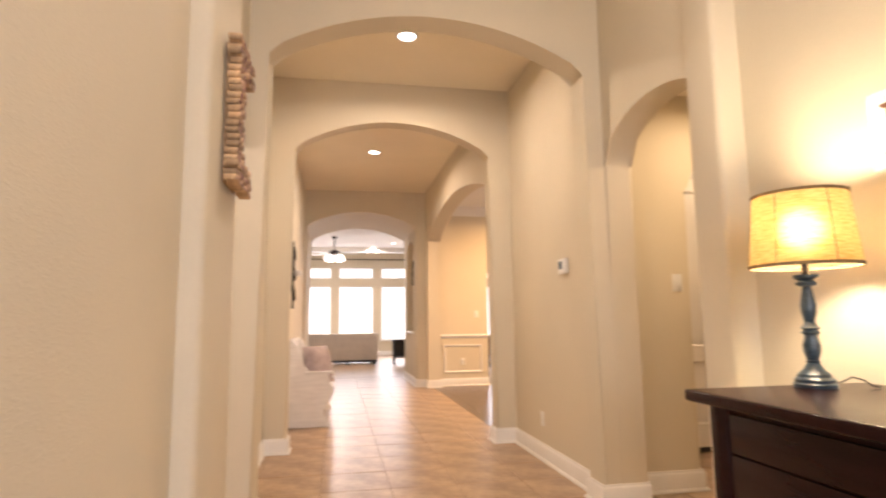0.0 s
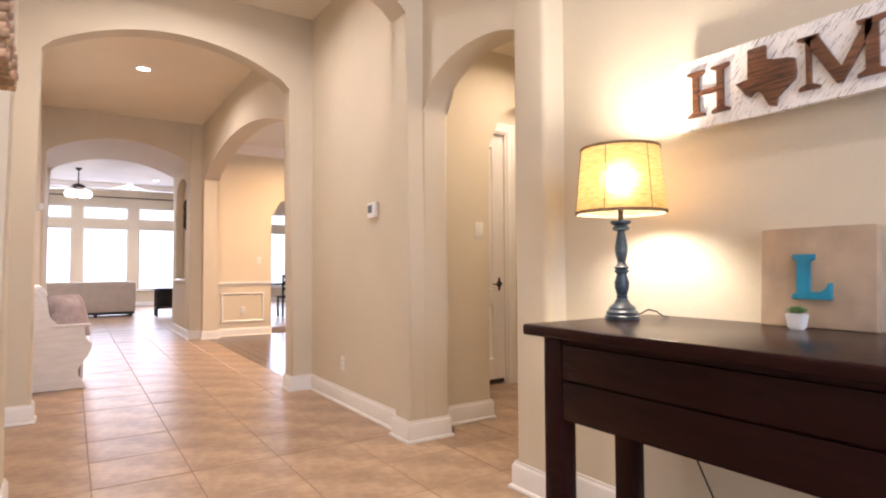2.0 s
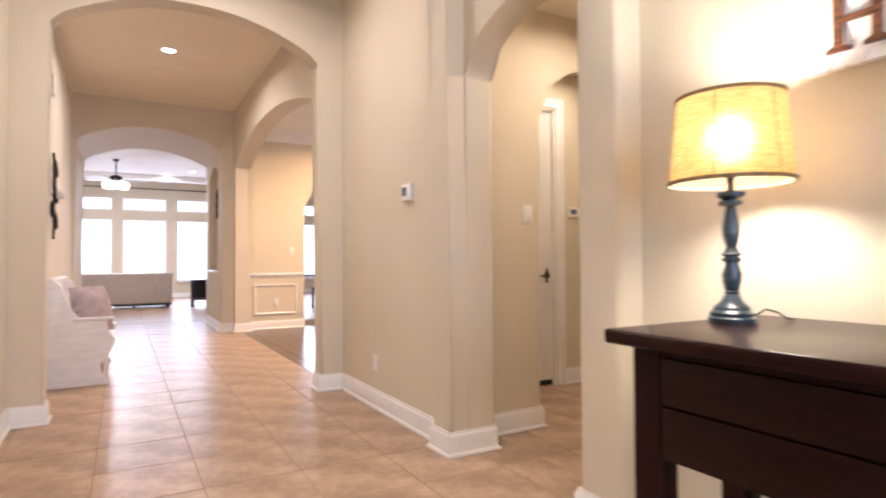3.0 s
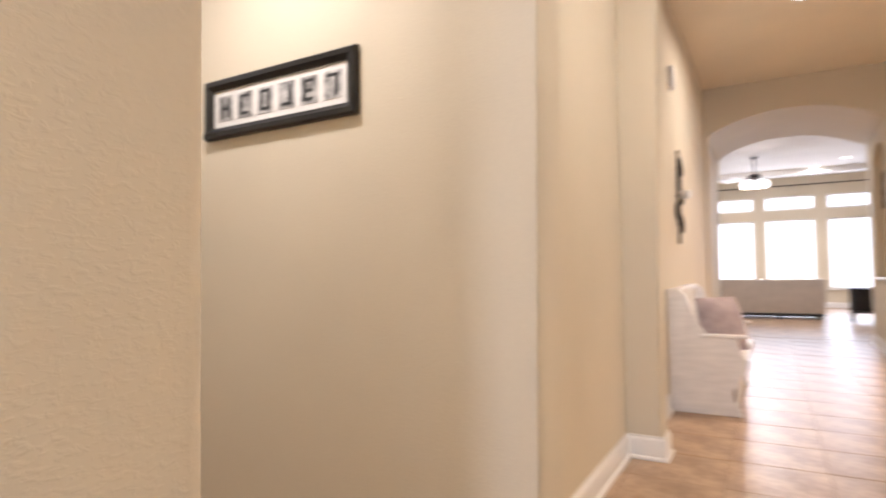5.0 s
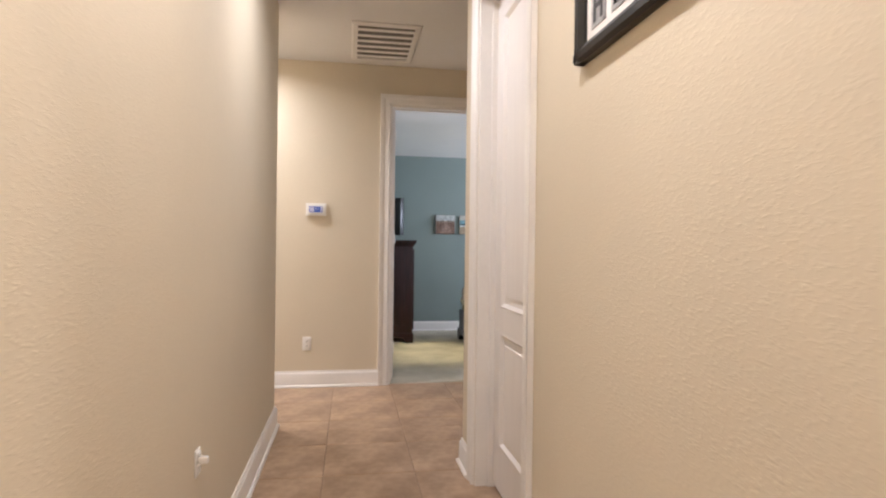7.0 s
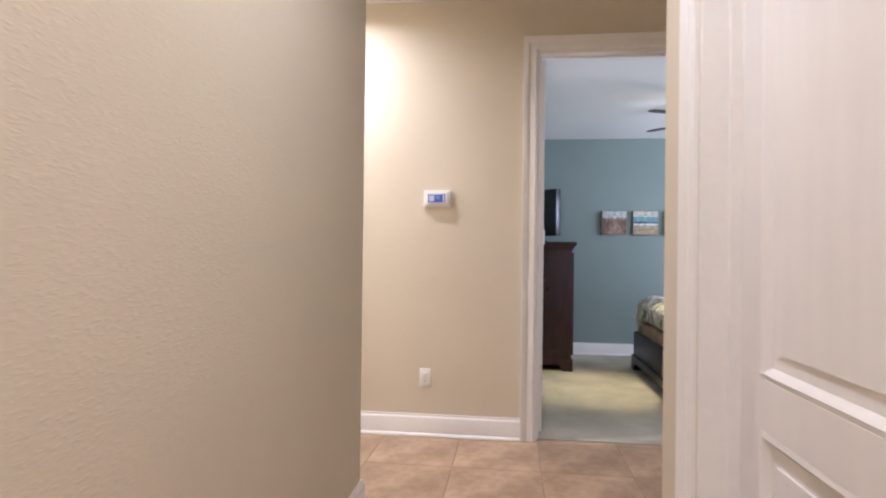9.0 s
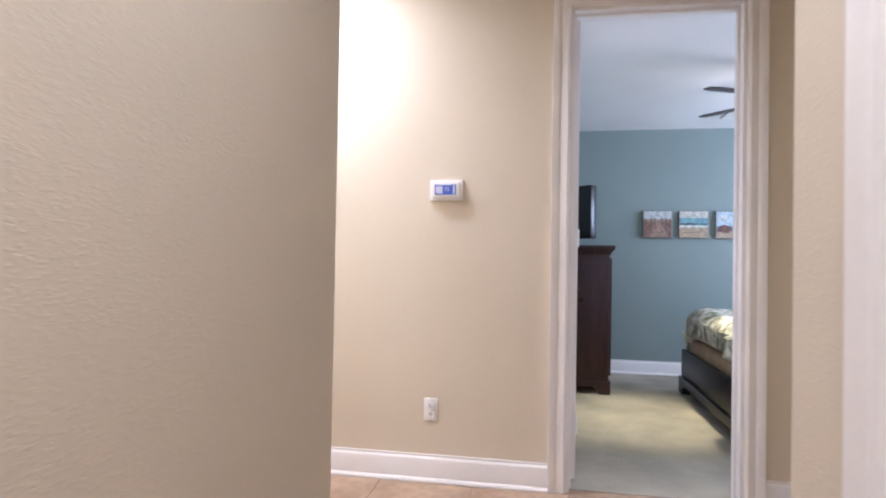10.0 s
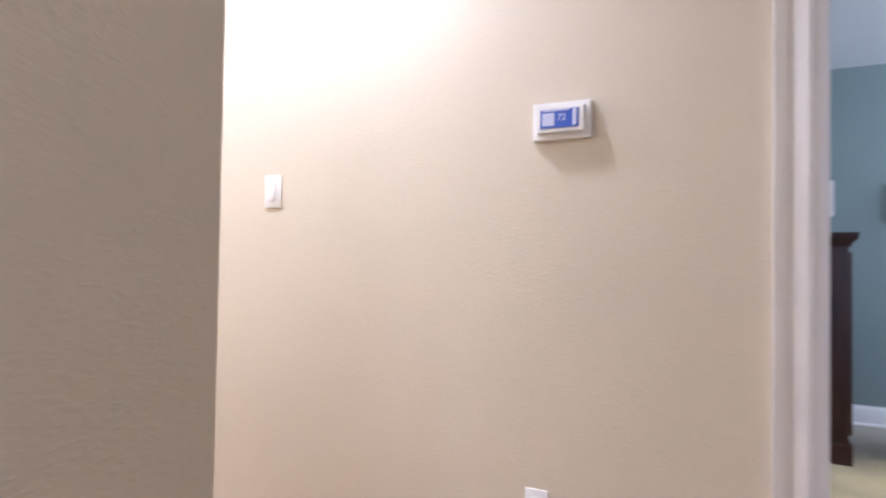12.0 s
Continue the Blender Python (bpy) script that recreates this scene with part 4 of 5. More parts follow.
# a fixture for every row, the added unseen ones too
for cx, cy, cz, cw, cc in CANS_AND_FILLS:
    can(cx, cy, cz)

ds = thing("door_chime", "small white chime box high on the wall", "chime", face(-0.345, 6.95, 2.72, 90))
part("body", box(-0.07, 0.07, -0.05, 0, -0.09, 0.09, 0.008), PLASTIC, ds)

# scrolled iron wall art
def scroll_art(m, label, h):
    t = thing("wall_art", label, "wall art", m)
    part("spine", tube([(0, -0.03, -h / 2), (0.02, -0.035, -h / 4), (-0.02, -0.035, h / 4), (0, -0.03, h / 2)], 0.012, 8), IRON, t)
    for s in (-1, 1):
        for c0 in (-h * 0.3, 0.0, h * 0.3):
            pts = [(s * (0.02 + 0.075 * math.sin(q / 12 * 4.2) * (1 - q / 26)), -0.035 - 0.02 * math.sin(q / 4), c0 + 0.11 * math.cos(q / 12 * 4.2) * (1 - q / 20)) for q in range(17)]
            part("scroll", tube(pts, 0.010, 6), IRON, t)
        bm = bmesh.new()
        bmesh.ops.create_icosphere(bm, subdivisions=2, radius=1.0)
        for v in bm.verts:
            v.co = Vector((s * 0.07 + 0.045 * v.co.x, -0.03 + 0.02 * v.co.y, 0.09 * v.co.z + s * 0.13))
        part("leaf", bm, IRON, t)
    return t


sc = scroll_art(face(-0.345, 7.15, 1.72, 90), "dark scrolled iron wall sconce with a white candle cup", 0.82)
part("candle_cup", lathe([(0.03, 0), (0.045, 0.03), (0.042, 0.07), (0.0, 0.075)], 0, -0.09, -0.02, 18), CERAMIC, sc, "white candle cup")
scroll_art(face(1.72, 10.95, 2.05, -90), "dark scrolled iron wall art in the niche", 0.52)

# ---- bench ----
bn = thing("bench", "white painted wooden pew bench against the hall wall", "bench", pose(-0.343, 6.53, 0) @ Matrix.Diagonal((1.14, 1, 1, 1)))
side = [(0.0, 0.0), (0.44, 0.0), (0.43, 0.05), (0.385, 0.11), (0.375, 0.17), (0.40, 0.23), (0.45, 0.29), (0.475, 0.36), (0.48, 0.42), (0.45, 0.425), (0.43, 0.46), (0.425, 0.57), (0.25, 0.575), (0.19, 0.66), (0.15, 0.78), (0.12, 0.89), (0.07, 0.935), (0.0, 0.94)]
BL = 1.35
for y0 in (0.0, BL - 0.04):
    part("side_panel", prism(side, lambda u, v, d, y0=y0: (u, y0 + d, v), 0, 0.04, 0.006), WPAINTW, bn)
part("armrest", box(0.20, 0.47, -0.012, 0.055, 0.572, 0.60, 0.008), WPAINTW, bn)
part("armrest", box(0.20, 0.47, BL - 0.055, BL + 0.012, 0.572, 0.60, 0.008), WPAINTW, bn)
part("seat", box(0.05, 0.47, 0.041, BL - 0.041, 0.40, 0.43, 0.006), WPAINTW, bn)
part("front_board", box(0.40, 0.42, 0.041, BL - 0.041, 0.06, 0.399, 0.003), WPAINTW, bn)
for q in range(7):
    y0 = 0.043 + q * (BL - 0.086) / 7
    part("back_slat", prism([(0.03, 0.43), (0.055, 0.43), (0.05, 0.90), (0.03, 0.90)], lambda u, v, d, y0=y0: (u, y0 + d, v), 0.001, (BL - 0.086) / 7 - 0.003), WPAINTW, bn)
part("back_rail", box(0.015, 0.075, 0.041, BL - 0.041, 0.90, 0.945, 0.008), WPAINTW, bn)
part("seam_batten", prism([(0.02, 0.305), (0.455, 0.312), (0.455, 0.317), (0.02, 0.310)], lambda u, v, d: (u, d, v), -0.004, 0.001), WPAINTW, bn)


def pillow(name, m, size, material, label):
    t = thing(name, label, "pillow", m)
    bm = bmesh.new()
    bmesh.ops.create_grid(bm, x_segments=16, y_segments=16, size=0.5)
    top = bm.verts[:]
    for v in top:
        u, w = v.co.x * 2, v.co.y * 2
        puff = (max(0, 1 - abs(u) ** 2.4) * max(0, 1 - abs(w) ** 2.4)) ** 0.55
        pinch = 1 - 0.10 * (1 - abs(u)) * abs(w) ** 3 - 0.0
        v.co = Vector((v.co.x * size * pinch, v.co.y * size * (1 - 0.10 * (1 - abs(w)) * abs(u) ** 3), 0.085 * puff + 0.006 * noise.noise(Vector((u * 2, w * 2, size)))))
    geo = bmesh.ops.duplicate(bm, geom=bm.faces[:])
    for v in [g for g in geo["geom"] if isinstance(g, bmesh.types.BMVert)]:
        v.co.z = -v.co.z
    bmesh.ops.remove_doubles(bm, verts=bm.verts[:], dist=0.002)
    part("cushion", bm, material, t)
    rim = [(-0.5, -0.5), (0.5, -0.5), (0.5, 0.5), (-0.5, 0.5), (-0.5, -0.5)]
    part("piping", tube([(a * size * 0.985, b * size * 0.985, 0) for a, b in rim], 0.005, 6), material, t)


pillow("throw_pillow", pose(0.02, 6.80, 0.655, 74, 0, 52), 0.43, PILLOW_A, "grey-mauve throw pillow leaning on the bench back")
pillow("throw_pillow", pose(0.05, 7.06, 0.65, 68, 0, 82), 0.40, PILLOW_B, "ivory throw pillow leaning on the bench back")

# ---- side hall: framed print, vent ----
fr = thing("picture_frame", "black framed print of six small grey photographs on white mat", "picture", pose(-1.275, 3.39, 1.782))
FW, FH = 0.80, 0.245
bm = sweep([(-FW / 2, -FH / 2), (FW / 2, -FH / 2), (FW / 2, FH / 2), (-FW / 2, FH / 2), (-FW / 2, -FH / 2)], [(0, 0.0), (0, 0.020), (0.008, 0.030), (0.026, 0.030), (0.034, 0.022), (0.045, 0.016), (0.045, 0.0)], lambda u, v, d: (u, -d, v))
part("frame", bm, BLACK, fr)
part("mat_board", box(-FW / 2 + 0.04, FW / 2 - 0.04, -0.009, -0.002, -FH / 2 + 0.04, FH / 2 - 0.04), MATBOARD, fr, "white mat board", smooth=False)
random.seed(3)
for q in range(6):
    cx = -0.285 + q * 0.114
    ph = part("photo", box(cx - 0.041, cx + 0.041, -0.011, -0.0085, -0.052, 0.052), PHOTO, fr, smooth=False)
    bars = ((-0.028, 0.02, -0.04, -0.028), (-0.028, -0.014, -0.04, 0.04), (0.012, 0.026, -0.04, 0.04), (-0.02, 0.02, -0.008, 0.004), (-0.028, 0.026, 0.03, 0.042))
    use = ((1, 2, 3), (0, 1, 4), (0, 1, 2, 4), (0, 2), (0, 1, 3, 4), (2, 4))[q]
    for b in use:
        x0, x1, z0, z1 = bars[b]
        part("print_bar", box(cx + x0, cx + x1, -0.0122, -0.0108, z0, z1), INK, ph, smooth=False)

vt = thing("ceiling_vent", "white louvred return air vent in the ceiling", "vent", pose(-4.53, 3.01, SIDE_TOP))
vx, vy = 0.39, 0.245
# flat sheet in that shade grey instead of a hollow duct
part("backing", box(-vx + 0.04, vx - 0.04, -vy + 0.04, vy - 0.04, -0.004, -0.001), VENTDARK, vt, smooth=False)
part("frame", sweep([(-vx, -vy), (vx, -vy), (vx, vy), (-vx, vy), (-vx, -vy)], [(0, -0.002), (0, -0.010), (0.012, -0.018), (0.045, -0.016), (0.045, -0.002)], on_floor), WHITE, vt)
for q in range(6):
    x = -vx + 0.115 + q * (2 * vx - 0.23) / 5
    bm = box(-0.012, 0.012, -vy + 0.043, vy - 0.043, -0.0015, 0.0015)
    bmesh.ops.rotate(bm, cent=(0, 0, 0), matrix=Matrix.Rotation(radians(-20), 3, "Y"), verts=bm.verts[:])
    bmesh.ops.translate(bm, vec=(x, 0, -0.014), verts=bm.verts[:])
    part("slat", bm, WHITE, vt, smooth=False)

# ---- bedroom ----
ar = thing("armoire", "tall dark cherry wood armoire with a moulded top", "armoire", pose(-7.185, 2.81, 0) @ Matrix.Diagonal((0.9, 0.985, 0.962, 1)))
part("body", box(-1.10, 0, 0.0, 0.74, 0.10, 1.25, 0.006), CHERRY, ar)
part("plinth", prism([(0, 0), (0.08, 0), (0.12, 0.07), (0.62, 0.07), (0.66, 0), (0.755, 0), (0.755, 0.12), (0, 0.12)], along_y(-1.12), 0, 1.135, 0.004), CHERRY, ar)
part("cornice", sweep([(-1.10, 0.0), (0, 0.0), (0, 0.74), (-1.10, 0.74)][::-1], [(-0.1, 1.23), (0.008, 1.23), (0.012, 1.25), (0.035, 1.275), (0.04, 1.29), (0.04, 1.31), (-0.1, 1.31)], on_floor), CHERRY, ar)
part("top_board", box(-1.05, -0.05, 0.05, 0.70, 1.285, 1.309), CHERRY, ar)
sp = part("side_panel", box(-0.001, 0.006, 0.10, 0.64, 0.22, 1.16, 0.003), CHERRY, ar)
bm = lathe([(0.006, 0), (0.007, 0.012), (0.017, 0.020), (0.018, 0.028), (0.004, 0.034)], seg=14)
bmesh.ops.rotate(bm, cent=(0, 0, 0), matrix=Matrix.Rotation(radians(90), 3, "Y"), verts=bm.verts[:])
bmesh.ops.translate(bm, vec=(0.005, 0.50, 0.83), verts=bm.verts[:])
part("knob", bm, BRONZE, sp, "dark metal knob")
for x0 in (-1.06, -0.54):
    d = part("door", box(x0, x0 + 0.50, 0.74, 0.762, 0.16, 1.20, 0.006), CHERRY, ar)
    part("knob", lathe([(0.005, 0), (0.012, 0.01), (0.012, 0.016)], x0 + (0.46 if x0 < -0.8 else 0.04), 0.775, 0.7, 12), NICKEL, d)
tv = thing("television", "black flat television standing on the armoire", "television", pose(-7.60, 3.13, 1.263, 0, 0, 46))
part("stand", box(-0.16, 0.16, -0.10, 0.10, 0, 0.02, 0.006), BLACK, tv)
part("neck", box(-0.04, 0.04, -0.02, 0.02, 0.02, 0.08), BLACK, tv)
part("bezel", box(-0.40, 0.40, -0.045, 0.03, 0.06, 0.53, 0.012), BLACK, tv)
part("screen", box(-0.37, 0.37, 0.028, 0.033, 0.095, 0.50), SCREEN, tv, smooth=False)

bd = thing("bed", "dark wood platform bed with a rumpled paisley comforter", "bed", pose(-6.62, 4.18, 0))
HW = 0.84
part("footboard", box(-HW, HW, 0.0, 0.045, 0.14, 0.375, 0.006), BLACKW, bd)
part("footboard_foot", prism([(-HW - 0.02, 0), (-HW + 0.10, 0), (-HW + 0.13, 0.06), (-HW + 0.20, 0.085), (HW - 0.20, 0.085), (HW - 0.13, 0.06), (HW - 0.10, 0), (HW + 0.02, 0), (HW + 0.02, 0.145), (-HW - 0.02, 0.145)], along_x(-0.018), 0, 0.075, 0.005), BLACKW, bd)
for x in (-HW, HW - 0.03):
    part("side_rail", box(x, x + 0.03, 0.045, 2.02, 0.10, 0.33, 0.004), BLACKW, bd)
    part("foot", box(x, x + 0.06, 1.96, 2.02, 0, 0.10), BLACKW, bd)
part("headboard", box(-HW - 0.03, HW + 0.03, 2.02, 2.08, 0.0, 1.15, 0.012), BLACKW, bd)
part("box_spring", box(-0.78, 0.78, 0.06, 2.01, 0.24, 0.47, 0.03, 3), SHEET, bd)
part("mattress", box(-0.78, 0.78, 0.08, 2.01, 0.47, 0.70, 0.05, 3), PILLOW_B, bd)
bm = bmesh.new()
bmesh.ops.create_grid(bm, x_segments=70, y_segments=70, size=0.5)
for v in bm.verts:
    u, w = v.co.x * 2.5, v.co.y * 2.25 + 1.02
    ru = max(-0.80, min(0.80, u))
    rw = max(0.055, w)
    over_u, over_w = abs(u) - 0.80, 0.055 - w
    fall = max(0.0, over_u) + max(0.0, over_w)
    edge_r = min(1.0, min(0.80 - min(abs(u), 0.80), max(w - 0.055, 0)) / 0.10)
    z = 0.735 - 0.055 * (1 - edge_r) ** 2 - fall + 0.020 * noise.noise(Vector((u * 3.2, w * 3.2, 1.0))) + 0.008 * noise.noise(Vector((u * 9, w * 9, 3.0)))
    lift = 0.50 + 0.05 * noise.noise(Vector((u * 4, 0, 7.0)))
    if over_w > 0 and u < 0.42:
        z = max(z, lift)
    z = max(z, 0.16 + 0.02 * noise.noise(Vector((u * 6, w * 6, 2.0))))
    wave = 0.02 * noise.noise(Vector((u * 7, w * 7, z * 3)))
    v.co = Vector((ru + (math.copysign(0.045 + wave, u) if over_u > 0 else 0), rw - (0.085 + wave if over_w > 0 and u >= 0.42 else (0.02 + wave if over_w > 0 else 0)), z))
cf = part("comforter", bm, QUILT, bd, "cream and olive paisley comforter")
cf.modifiers.new("thick", "SOLIDIFY").thickness = 0.028

# beach prints: bands of colour from the bottom up (top of the band as a share, colour), then one shape
PRINTS = (("beach boardwalk canvas print", ((0.62, (0.20, 0.12, 0.085)), (0.70, (0.34, 0.26, 0.19)), (1.0, (0.50, 0.51, 0.49)))),
          ("beach and sea canvas print", ((0.40, (0.40, 0.31, 0.20)), (0.48, (0.62, 0.62, 0.57)), (0.56, (0.10, 0.19, 0.21)), (0.76, (0.17, 0.32, 0.36)), (1.0, (0.55, 0.51, 0.44)))),
          ("beach dune and sky canvas print", ((0.34, (0.38, 0.29, 0.20)), (0.46, (0.17, 0.27, 0.28)), (1.0, (0.40, 0.49, 0.54)))))
PRINT_EDGE = mat("canvas_edge", (0.30, 0.25, 0.20), 0.8)
for q, (words, bands) in enumerate(PRINTS):
    cvp = thing("canvas_print", words + " on the blue-grey wall", "canvas print", pose(BED_X, 3.966 + q * 0.341, 1.370), "beach canvas prints")
    W, Hh = 0.273, 0.266
    part("canvas", box(0.002, 0.035, 0, W, 0, Hh, 0.004), PRINT_EDGE, cvp)
    z0 = 0.004
    for top, col in bands:
        z1 = top * (Hh - 0.004)
        part("print_band", box(0.0345, 0.0362, 0.004, W - 0.004, z0, z1), mat("print_ink", col, 0.75, vary=0.22, scale=26, fine=90), cvp, smooth=False)
        z0 = z1

    def on_print(outline, col, lift):
        part("print_shape", prism([(u * W, v * Hh) for u, v in outline], lambda u, v, d: (0.0362 + lift + d, u, v), 0, 0.0004), mat("print_ink", col, 0.75, vary=0.25, scale=30, fine=90), cvp, smooth=False)

    if q == 0:
        on_print([(0.22, 0.03), (0.88, 0.03), (0.60, 0.66), (0.48, 0.66)], (0.30, 0.20, 0.15), 0.0002)
        for u in (0.08, 0.26, 0.40, 0.64, 0.78, 0.92):
            on_print([(u, 0.42), (u + 0.025, 0.42), (u + 0.025, 0.74), (u, 0.74)], (0.11, 0.07, 0.05), 0.0008)
        on_print([(0.03, 0.62), (0.48, 0.70), (0.48, 0.72), (0.03, 0.66)], (0.13, 0.08, 0.06), 0.0014)
        on_print([(0.60, 0.70), (0.97, 0.62), (0.97, 0.66), (0.60, 0.72)], (0.13, 0.08, 0.06), 0.0014)
    elif q == 1:
        on_print([(0.04, 0.53), (0.34, 0.57), (0.60, 0.53), (0.60, 0.50), (0.04, 0.50)], (0.07, 0.08, 0.08), 0.0002)
        on_print([(0.04, 0.20), (0.90, 0.26), (0.95, 0.23), (0.20, 0.17)], (0.30, 0.22, 0.14), 0.0008)
    else:
        on_print([(0.04, 0.24), (0.40, 0.20), (0.58, 0.30), (0.50, 0.44), (0.30, 0.50), (0.12, 0.46), (0.04, 0.38)], (0.15, 0.075, 0.06), 0.0002)
        on_print([(0.10, 0.56), (0.42, 0.62), (0.50, 0.80), (0.28, 0.92), (0.08, 0.80)], (0.50, 0.52, 0.51), 0.0008)


def ceiling_fan(m, label, drop, span, blades, turn, light, blade_mat):
    t = thing("ceiling_fan", label, "ceiling fan", m)
    part("canopy", lathe([(0.02, -0.06), (0.06, -0.03), (0.07, 0.0)], seg=24), BRONZE, t)
    part("downrod", lathe([(0.013, -drop), (0.013, -0.03)], seg=12), BRONZE, t)
    part("motor", lathe([(0.03, -drop - 0.14), (0.10, -drop - 0.13), (0.14, -drop - 0.09), (0.14, -drop - 0.04), (0.08, -drop), (0.02, -drop + 0.02)], seg=28), BRONZE, t)
    for k in range(blades):
        a = turn + 2 * math.pi * k / blades
        bw = 1.0 if light else 0.72
        bm = prism([(u, v * bw) for u, v in ((0.20, -0.045), (0.30, -0.062), (span - 0.05, -0.075), (span, -0.045), (span, 0.045), (span - 0.05, 0.075), (0.30, 0.062), (0.20, 0.045))], on_floor, -0.004, 0.004)
        mtx = Matrix.Translation((0, 0, -drop - 0.10)) @ Matrix.Rotation(a, 4, "Z") @ Matrix.Rotation(radians(12 if light else -6), 4, "X")
        bmesh.ops.transform(bm, matrix=mtx, verts=bm.verts[:])
        b = part("blade", bm, blade_mat, t)
        bm = tube([(0.10, 0, -0.01), (0.16, 0.0, -0.02), (0.26, 0, -0.008)], [0.012, 0.010, 0.014], 8)
        bmesh.ops.transform(bm, matrix=mtx, verts=bm.verts[:])
        part("blade_iron", bm, BRONZE, b)
    if light:
        for k in range(4):
            a = math.pi / 4 + math.pi / 2 * k
            part("glass_shade", lathe([(0.03, -drop - 0.13), (0.10, -drop - 0.16), (0.145, -drop - 0.23), (0.115, -drop - 0.29), (0.01, -drop - 0.305)], 0.20 * math.cos(a), 0.20 * math.sin(a), 0, 18), FROST, t, "lit frosted glass shade")
    return t


# spot added for the warm pool on the carpet; no such source is seen
pool_spot = new("fan_light", bpy.data.lights.new("fan_light", "SPOT"))
pool_spot.data.energy, pool_spot.data.color, pool_spot.data.shadow_soft_size, pool_spot.data.spot_size, pool_spot.data.spot_blend = 190, (1.0, 0.82, 0.42), 0.08, radians(50), 0.95
pool_spot.matrix_world = look((-6.42, 4.34, 2.02), (-6.52, 3.72, 0))
fl = new("fan_light", bpy.data.lights.new("fan_light", "POINT"))
fl.data.energy, fl.data.color, fl.data.shadow_soft_size = 9, (1.0, 0.90, 0.74), 0.12
fl.location = (-6.42, 4.64, 2.05)
ceiling_fan(pose(-6.42, 4.64, BED_TOP), "ceiling fan with dark blades over the bed", 0.09, 0.68, 5, radians(222), False, BLADE)
bv = thing("ceiling_vent", "small white vent in the bedroom ceiling", "vent", pose(-7.62, 4.66, BED_TOP))
part("frame", sweep([(-0.15, -0.09), (0.15, -0.09), (0.15, 0.09), (-0.15, 0.09), (-0.15, -0.09)], [(0, -0.001), (0, -0.010), (0.03, -0.012), (0.03, -0.001)], on_floor), WHITE, bv)
# shade-grey sheet again, behind the small vent's slats
part("backing", box(-0.125, 0.125, -0.065, 0.065, -0.004, -0.001), VENTDARK, bv, smooth=False)
for q in range(5):
    part("slat", box(-0.115 + q * 0.05, -0.085 + q * 0.05, -0.064, 0.064, -0.010, -0.006), WHITE, bv, smooth=False)

# ---- living room ----
so = thing("sofa", "taupe leather sofa seen from behind", "sofa", pose(0.07, 15.70, 0) @ Matrix.Diagonal((1, 1, 0.945, 1)))
part("back", box(-1.25, 1.25, 0.0, 0.22, 0.10, 0.88, 0.04, 3), SOFA, so)
part("base", box(-1.25, 1.25, 0.05, 0.92, 0.10, 0.42, 0.03), SOFA, so)
for x in (-1.25, 1.03):
    part("armrest", box(x, x + 0.22, 0.22, 0.95, 0.10, 0.62, 0.05, 3), SOFA, so)
for x in (-1.02, -0.01):
    part("seat_cushion", box(x, x + 1.0, 0.25, 0.93, 0.42, 0.55, 0.04, 3), SOFA, so)
part("base_rail", box(-1.23, 1.23, -0.005, 0.03, 0.06, 0.12, 0.005), BLACKW, so)
for x in (-1.20, -0.4, 0.4, 1.12):
    for y in (0.02, 0.82):
        part("foot", box(x, x + 0.07, y, y + 0.07, 0, 0.10, 0.004), BLACKW, so)
ll = new("fan_light", bpy.data.lights.new("fan_light", "POINT"))
ll.data.energy, ll.data.color, ll.data.shadow_soft_size = 140, SOFT, 0.1
ll.location = (0.13, 16.0, 2.72)
ceiling_fan(pose(0.13, 16.0, 3.50), "ceiling fan with white blades and lit glass shades", 0.38, 0.68, 5, radians(12), True, WHITE)
et = thing("end_table", "dark wood end table with open shelf", "side table", pose(1.93, 15.4, 0))
part("tabletop", box(-0.24, 0.24, -0.24, 0.24, 0.62, 0.66, 0.006), BLACKW, et)
part("shelf", box(-0.21, 0.21, -0.21, 0.21, 0.18, 0.21), BLACKW, et)
part("back_panel", box(-0.21, 0.21, 0.18, 0.20, 0.21, 0.62), BLACKW, et)
for x in (-0.22, 0.18):
    for y in (-0.22, 0.18):
        part("leg", box(x, x + 0.04, y, y + 0.04, 0, 0.62), BLACKW, et)
rd = thing("curtain_rod", "dark metal curtain rod above the windows", "curtain rod", pose(0.86, 19.72, 3.27))
part("rod", tube([(-2.3, 0, 0), (2.3, 0, 0)], 0.016, 10), IRON, rd)
for x in (-2.3, 2.3):
    part("finial", lathe([(0.001, -0.035), (0.03, -0.02), (0.035, 0), (0.03, 0.02), (0.001, 0.035)], x, 0, 0, 14), IRON, rd)
for x in (-2.2, 0.0, 2.2):
    part("bracket", box(x - 0.012, x + 0.012, 0, 0.08, -0.03, 0.0), IRON, rd)
# breakfast table and chair through the dining room's far opening
bt = thing("dining_table", "dark wood dining table in the breakfast room", "table", pose(4.55, 14.2, 0))
part("tabletop", box(-0.75, 0.75, -0.5, 0.5, 0.72, 0.76, 0.006), BLACKW, bt)
for x in (-0.7, 0.62):
    for y in (-0.45, 0.37):
        part("leg", box(x, x + 0.08, y, y + 0.08, 0, 0.72), BLACKW, bt)


def chair(m, label):
    t = thing("dining_chair", label, "chair", m, "breakfast chairs")
    part("seat", box(-0.21, 0.21, -0.21, 0.21, 0.43, 0.48, 0.012), CHERRY, t)
    for x in (-0.20, 0.16):
        part("leg", box(x, x + 0.04, -0.20, -0.16, 0, 0.43), BLACKW, t)
        part("back_post", box(x, x + 0.04, 0.17, 0.21, 0, 0.98), BLACKW, t)
    for z in (0.62, 0.76, 0.90):
        part("back_rail", box(-0.16, 0.16, 0.18, 0.20, z, z + 0.06), BLACKW, t)
    return t


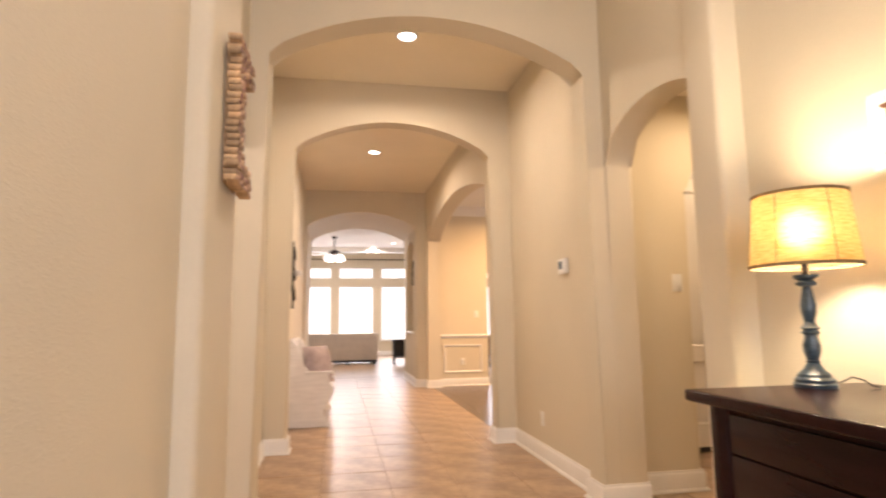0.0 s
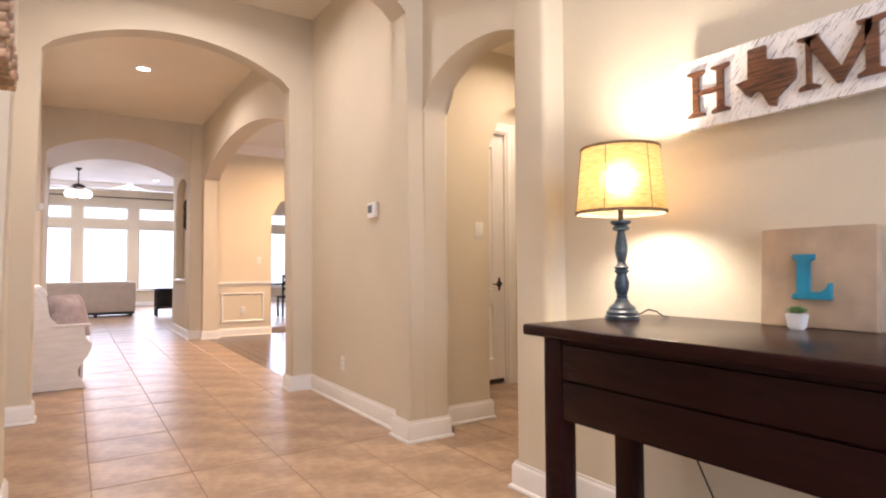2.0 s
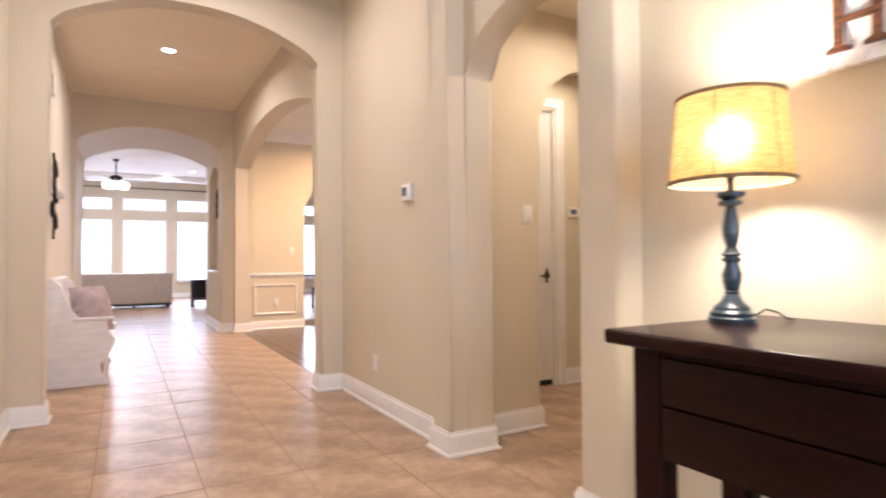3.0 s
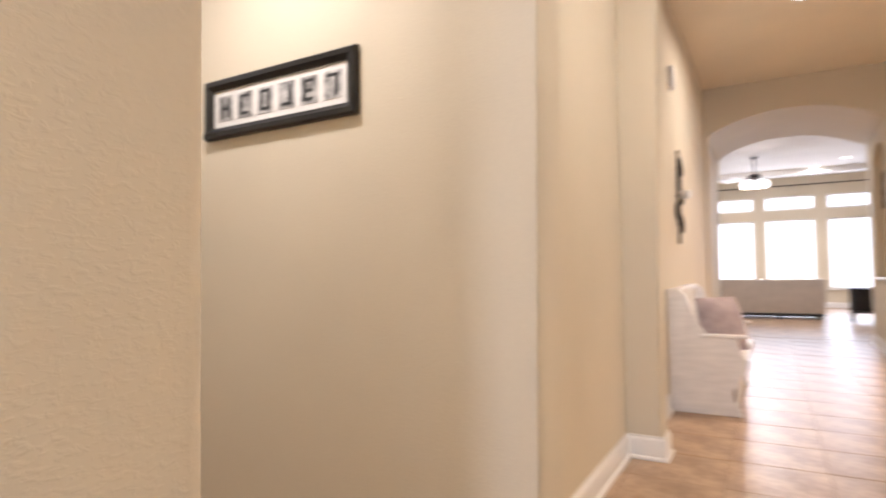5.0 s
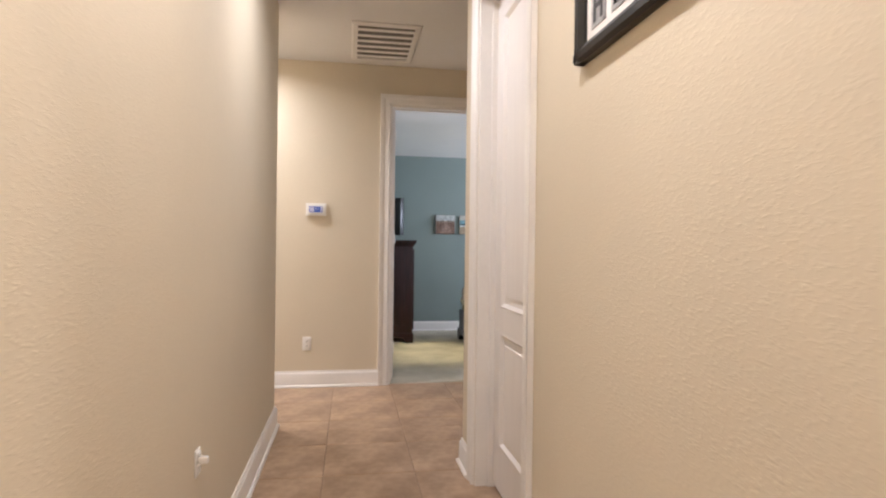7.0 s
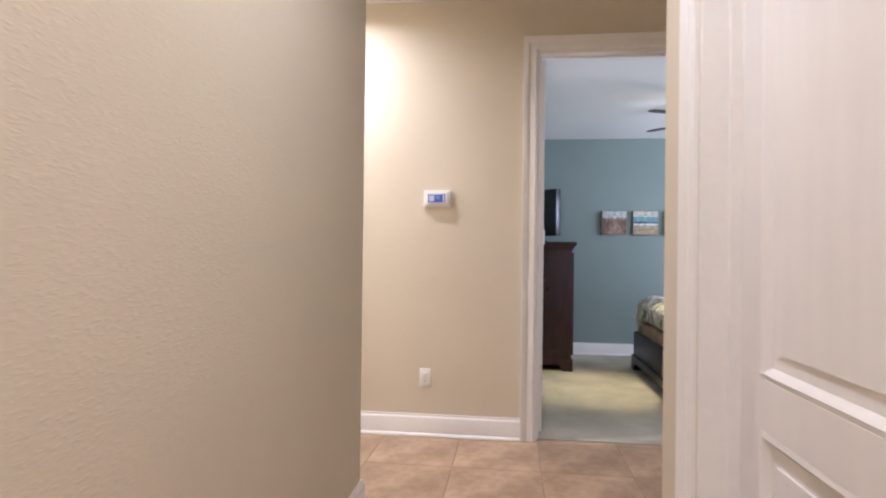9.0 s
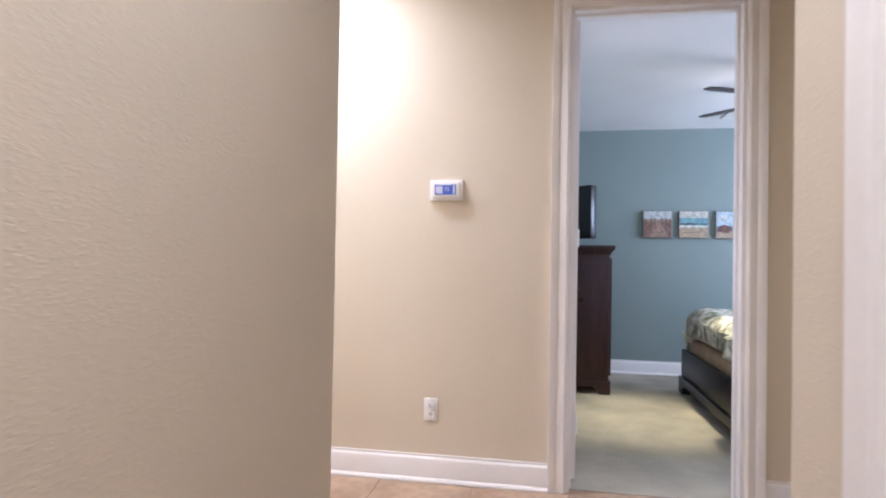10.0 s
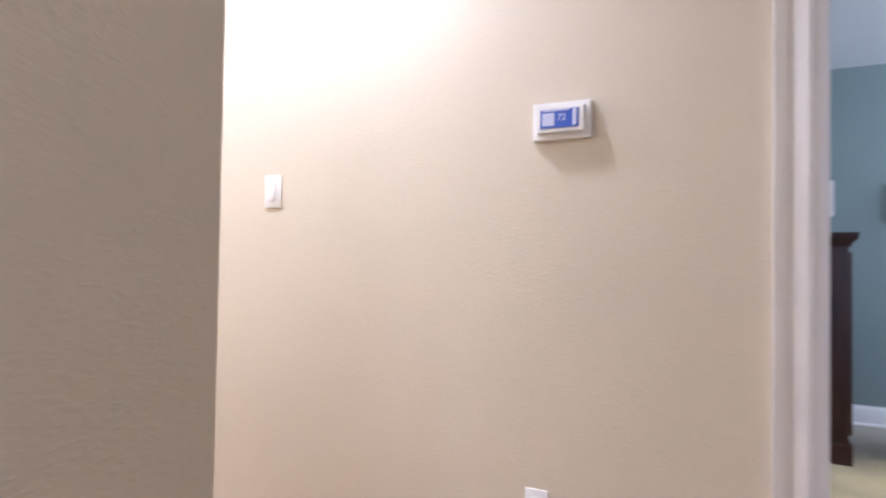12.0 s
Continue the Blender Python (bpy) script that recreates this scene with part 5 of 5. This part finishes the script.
first = chair(pose(4.3, 13.45, 0, 0, 0, 180), "dark wood dining chair with a padded seat")
copy_thing(first, pose(5.0, 13.45, 0, 0, 0, 180))
copy_thing(first, pose(3.6, 14.2, 0, 0, 0, 90))

# ---- floors ----
structure("floor_base", box(-5.2, 8.12, -2.42, 19.96, -0.05, -0.004), GROUT, "grout bed under the floor tiles", "floor")
wf = structure("floor_dining", box(2.0, 5.8, 5.46, 9.985, -0.004, -0.001), mat("wood_gap", (0.02, 0.01, 0.006), 0.6), "dark hardwood dining room floor", "floor")
structure("floor_dining_threshold", box(1.87, 2.0, 5.62, 9.80, -0.004, 0.001), WOODFLOOR, "dark hardwood threshold strip", "floor")
structure("floor_bedroom", box(BED_X, -5.10, 2.8, 7.5, -0.05, 0.004), CARPET, "cream carpeted bedroom floor", "floor")
floor = tagged(new("floor"), "glossy beige stone tile floor laid in a square grid", "floor", kind="structure")
PITCH, GAP = 0.47, 0.004
X0, Y0 = 0.13, -0.17


def tile_mesh(w, d):
    bm = box(0, w, 0, d, -0.004, 0.0)
    es = [e for e in bm.edges if min(v.co.z for v in e.verts) > -0.0005]
    bmesh.ops.bevel(bm, geom=es, offset=0.0022, segments=1, affect="EDGES")
    me = bpy.data.meshes.new("tile")
    bm.to_mesh(me)
    bm.free()
    finish(me, TILE, False)
    return me


lay = random.Random(21)
full = tile_mesh(PITCH - GAP, PITCH - GAP)
REGIONS = [(-0.53, 2.26, -2.3, 3.58), (-0.42, 1.96, 3.58, 5.48), (-0.42, 1.87, 5.48, 12.0), (2.26, 4.4, 2.4, 4.48), (-3.9, -0.53, 2.25, 3.50), (-5.10, -3.9, -0.6, 4.3), (-3.9, -3.18, 3.50, 4.3)]
for ra, rb, rc, rd2 in REGIONS:
    for i in range(math.floor((ra - X0) / PITCH), math.ceil((rb - X0) / PITCH)):
        for j in range(math.floor((rc - Y0) / PITCH), math.ceil((rd2 - Y0) / PITCH)):
            x0, y0 = X0 + i * PITCH + GAP / 2, Y0 + j * PITCH + GAP / 2
            x1, y1 = x0 + PITCH - GAP, y0 + PITCH - GAP
            cx0, cx1, cy0, cy1 = max(x0, ra), min(x1, rb), max(y0, rc), min(y1, rd2)
            if cx1 - cx0 < 0.01 or cy1 - cy0 < 0.01:
                continue
            whole = abs((cx1 - cx0) - (PITCH - GAP)) < 1e-4 and abs((cy1 - cy0) - (PITCH - GAP)) < 1e-4
            o = new("tile", full if whole else tile_mesh(cx1 - cx0, cy1 - cy0))
            o.parent = floor
            o.location = (cx0, cy0, -0.0008)
            o.rotation_euler = (lay.uniform(-0.0028, 0.0028), lay.uniform(-0.0016, 0.0016), 0)
vs, fs = [], []
for i in range(-10, 17):
    for j in range(24, 41):
        x0, y0 = X0 + i * PITCH + GAP / 2, Y0 + j * PITCH + GAP / 2
        if y0 < 12.0 and not (x0 > 1.97):
            continue
        k = len(vs)
        w = PITCH - GAP
        vs += [(x0, y0, 0), (x0 + w, y0, 0), (x0 + w, y0 + w, 0), (x0, y0 + w, 0)]
        fs.append((k, k + 1, k + 2, k + 3))
me = bpy.data.meshes.new("tile_field")
me.from_pydata(vs, [], fs)
finish(me, TILE, False)
o = new("tile_field", me)
o.parent = floor
tagged(o, kind="stuff")
random.seed(5)
plank = {}
for i in range(30):
    y = 5.46 + random.uniform(-1.2, 0)
    x0 = 2.002 + i * 0.127
    while y < 9.98:
        ln_ = random.choice((0.9, 1.2, 1.5))
        a, b = max(y, 5.462), min(y + ln_ - 0.003, 9.983)
        if b - a > 0.05:
            key = round(b - a, 3)
            if key not in plank:
                bm = box(0, 0.124, 0, b - a, -0.001, 0.003, 0.0008, 1)
                pm = bpy.data.meshes.new("plank")
                bm.to_mesh(pm)
                bm.free()
                finish(pm, WOODFLOOR, False)
                plank[key] = pm
            o = new("plank", plank[key])
            o.parent = wf
            o.location = (x0, a, 0)
        y += ln_
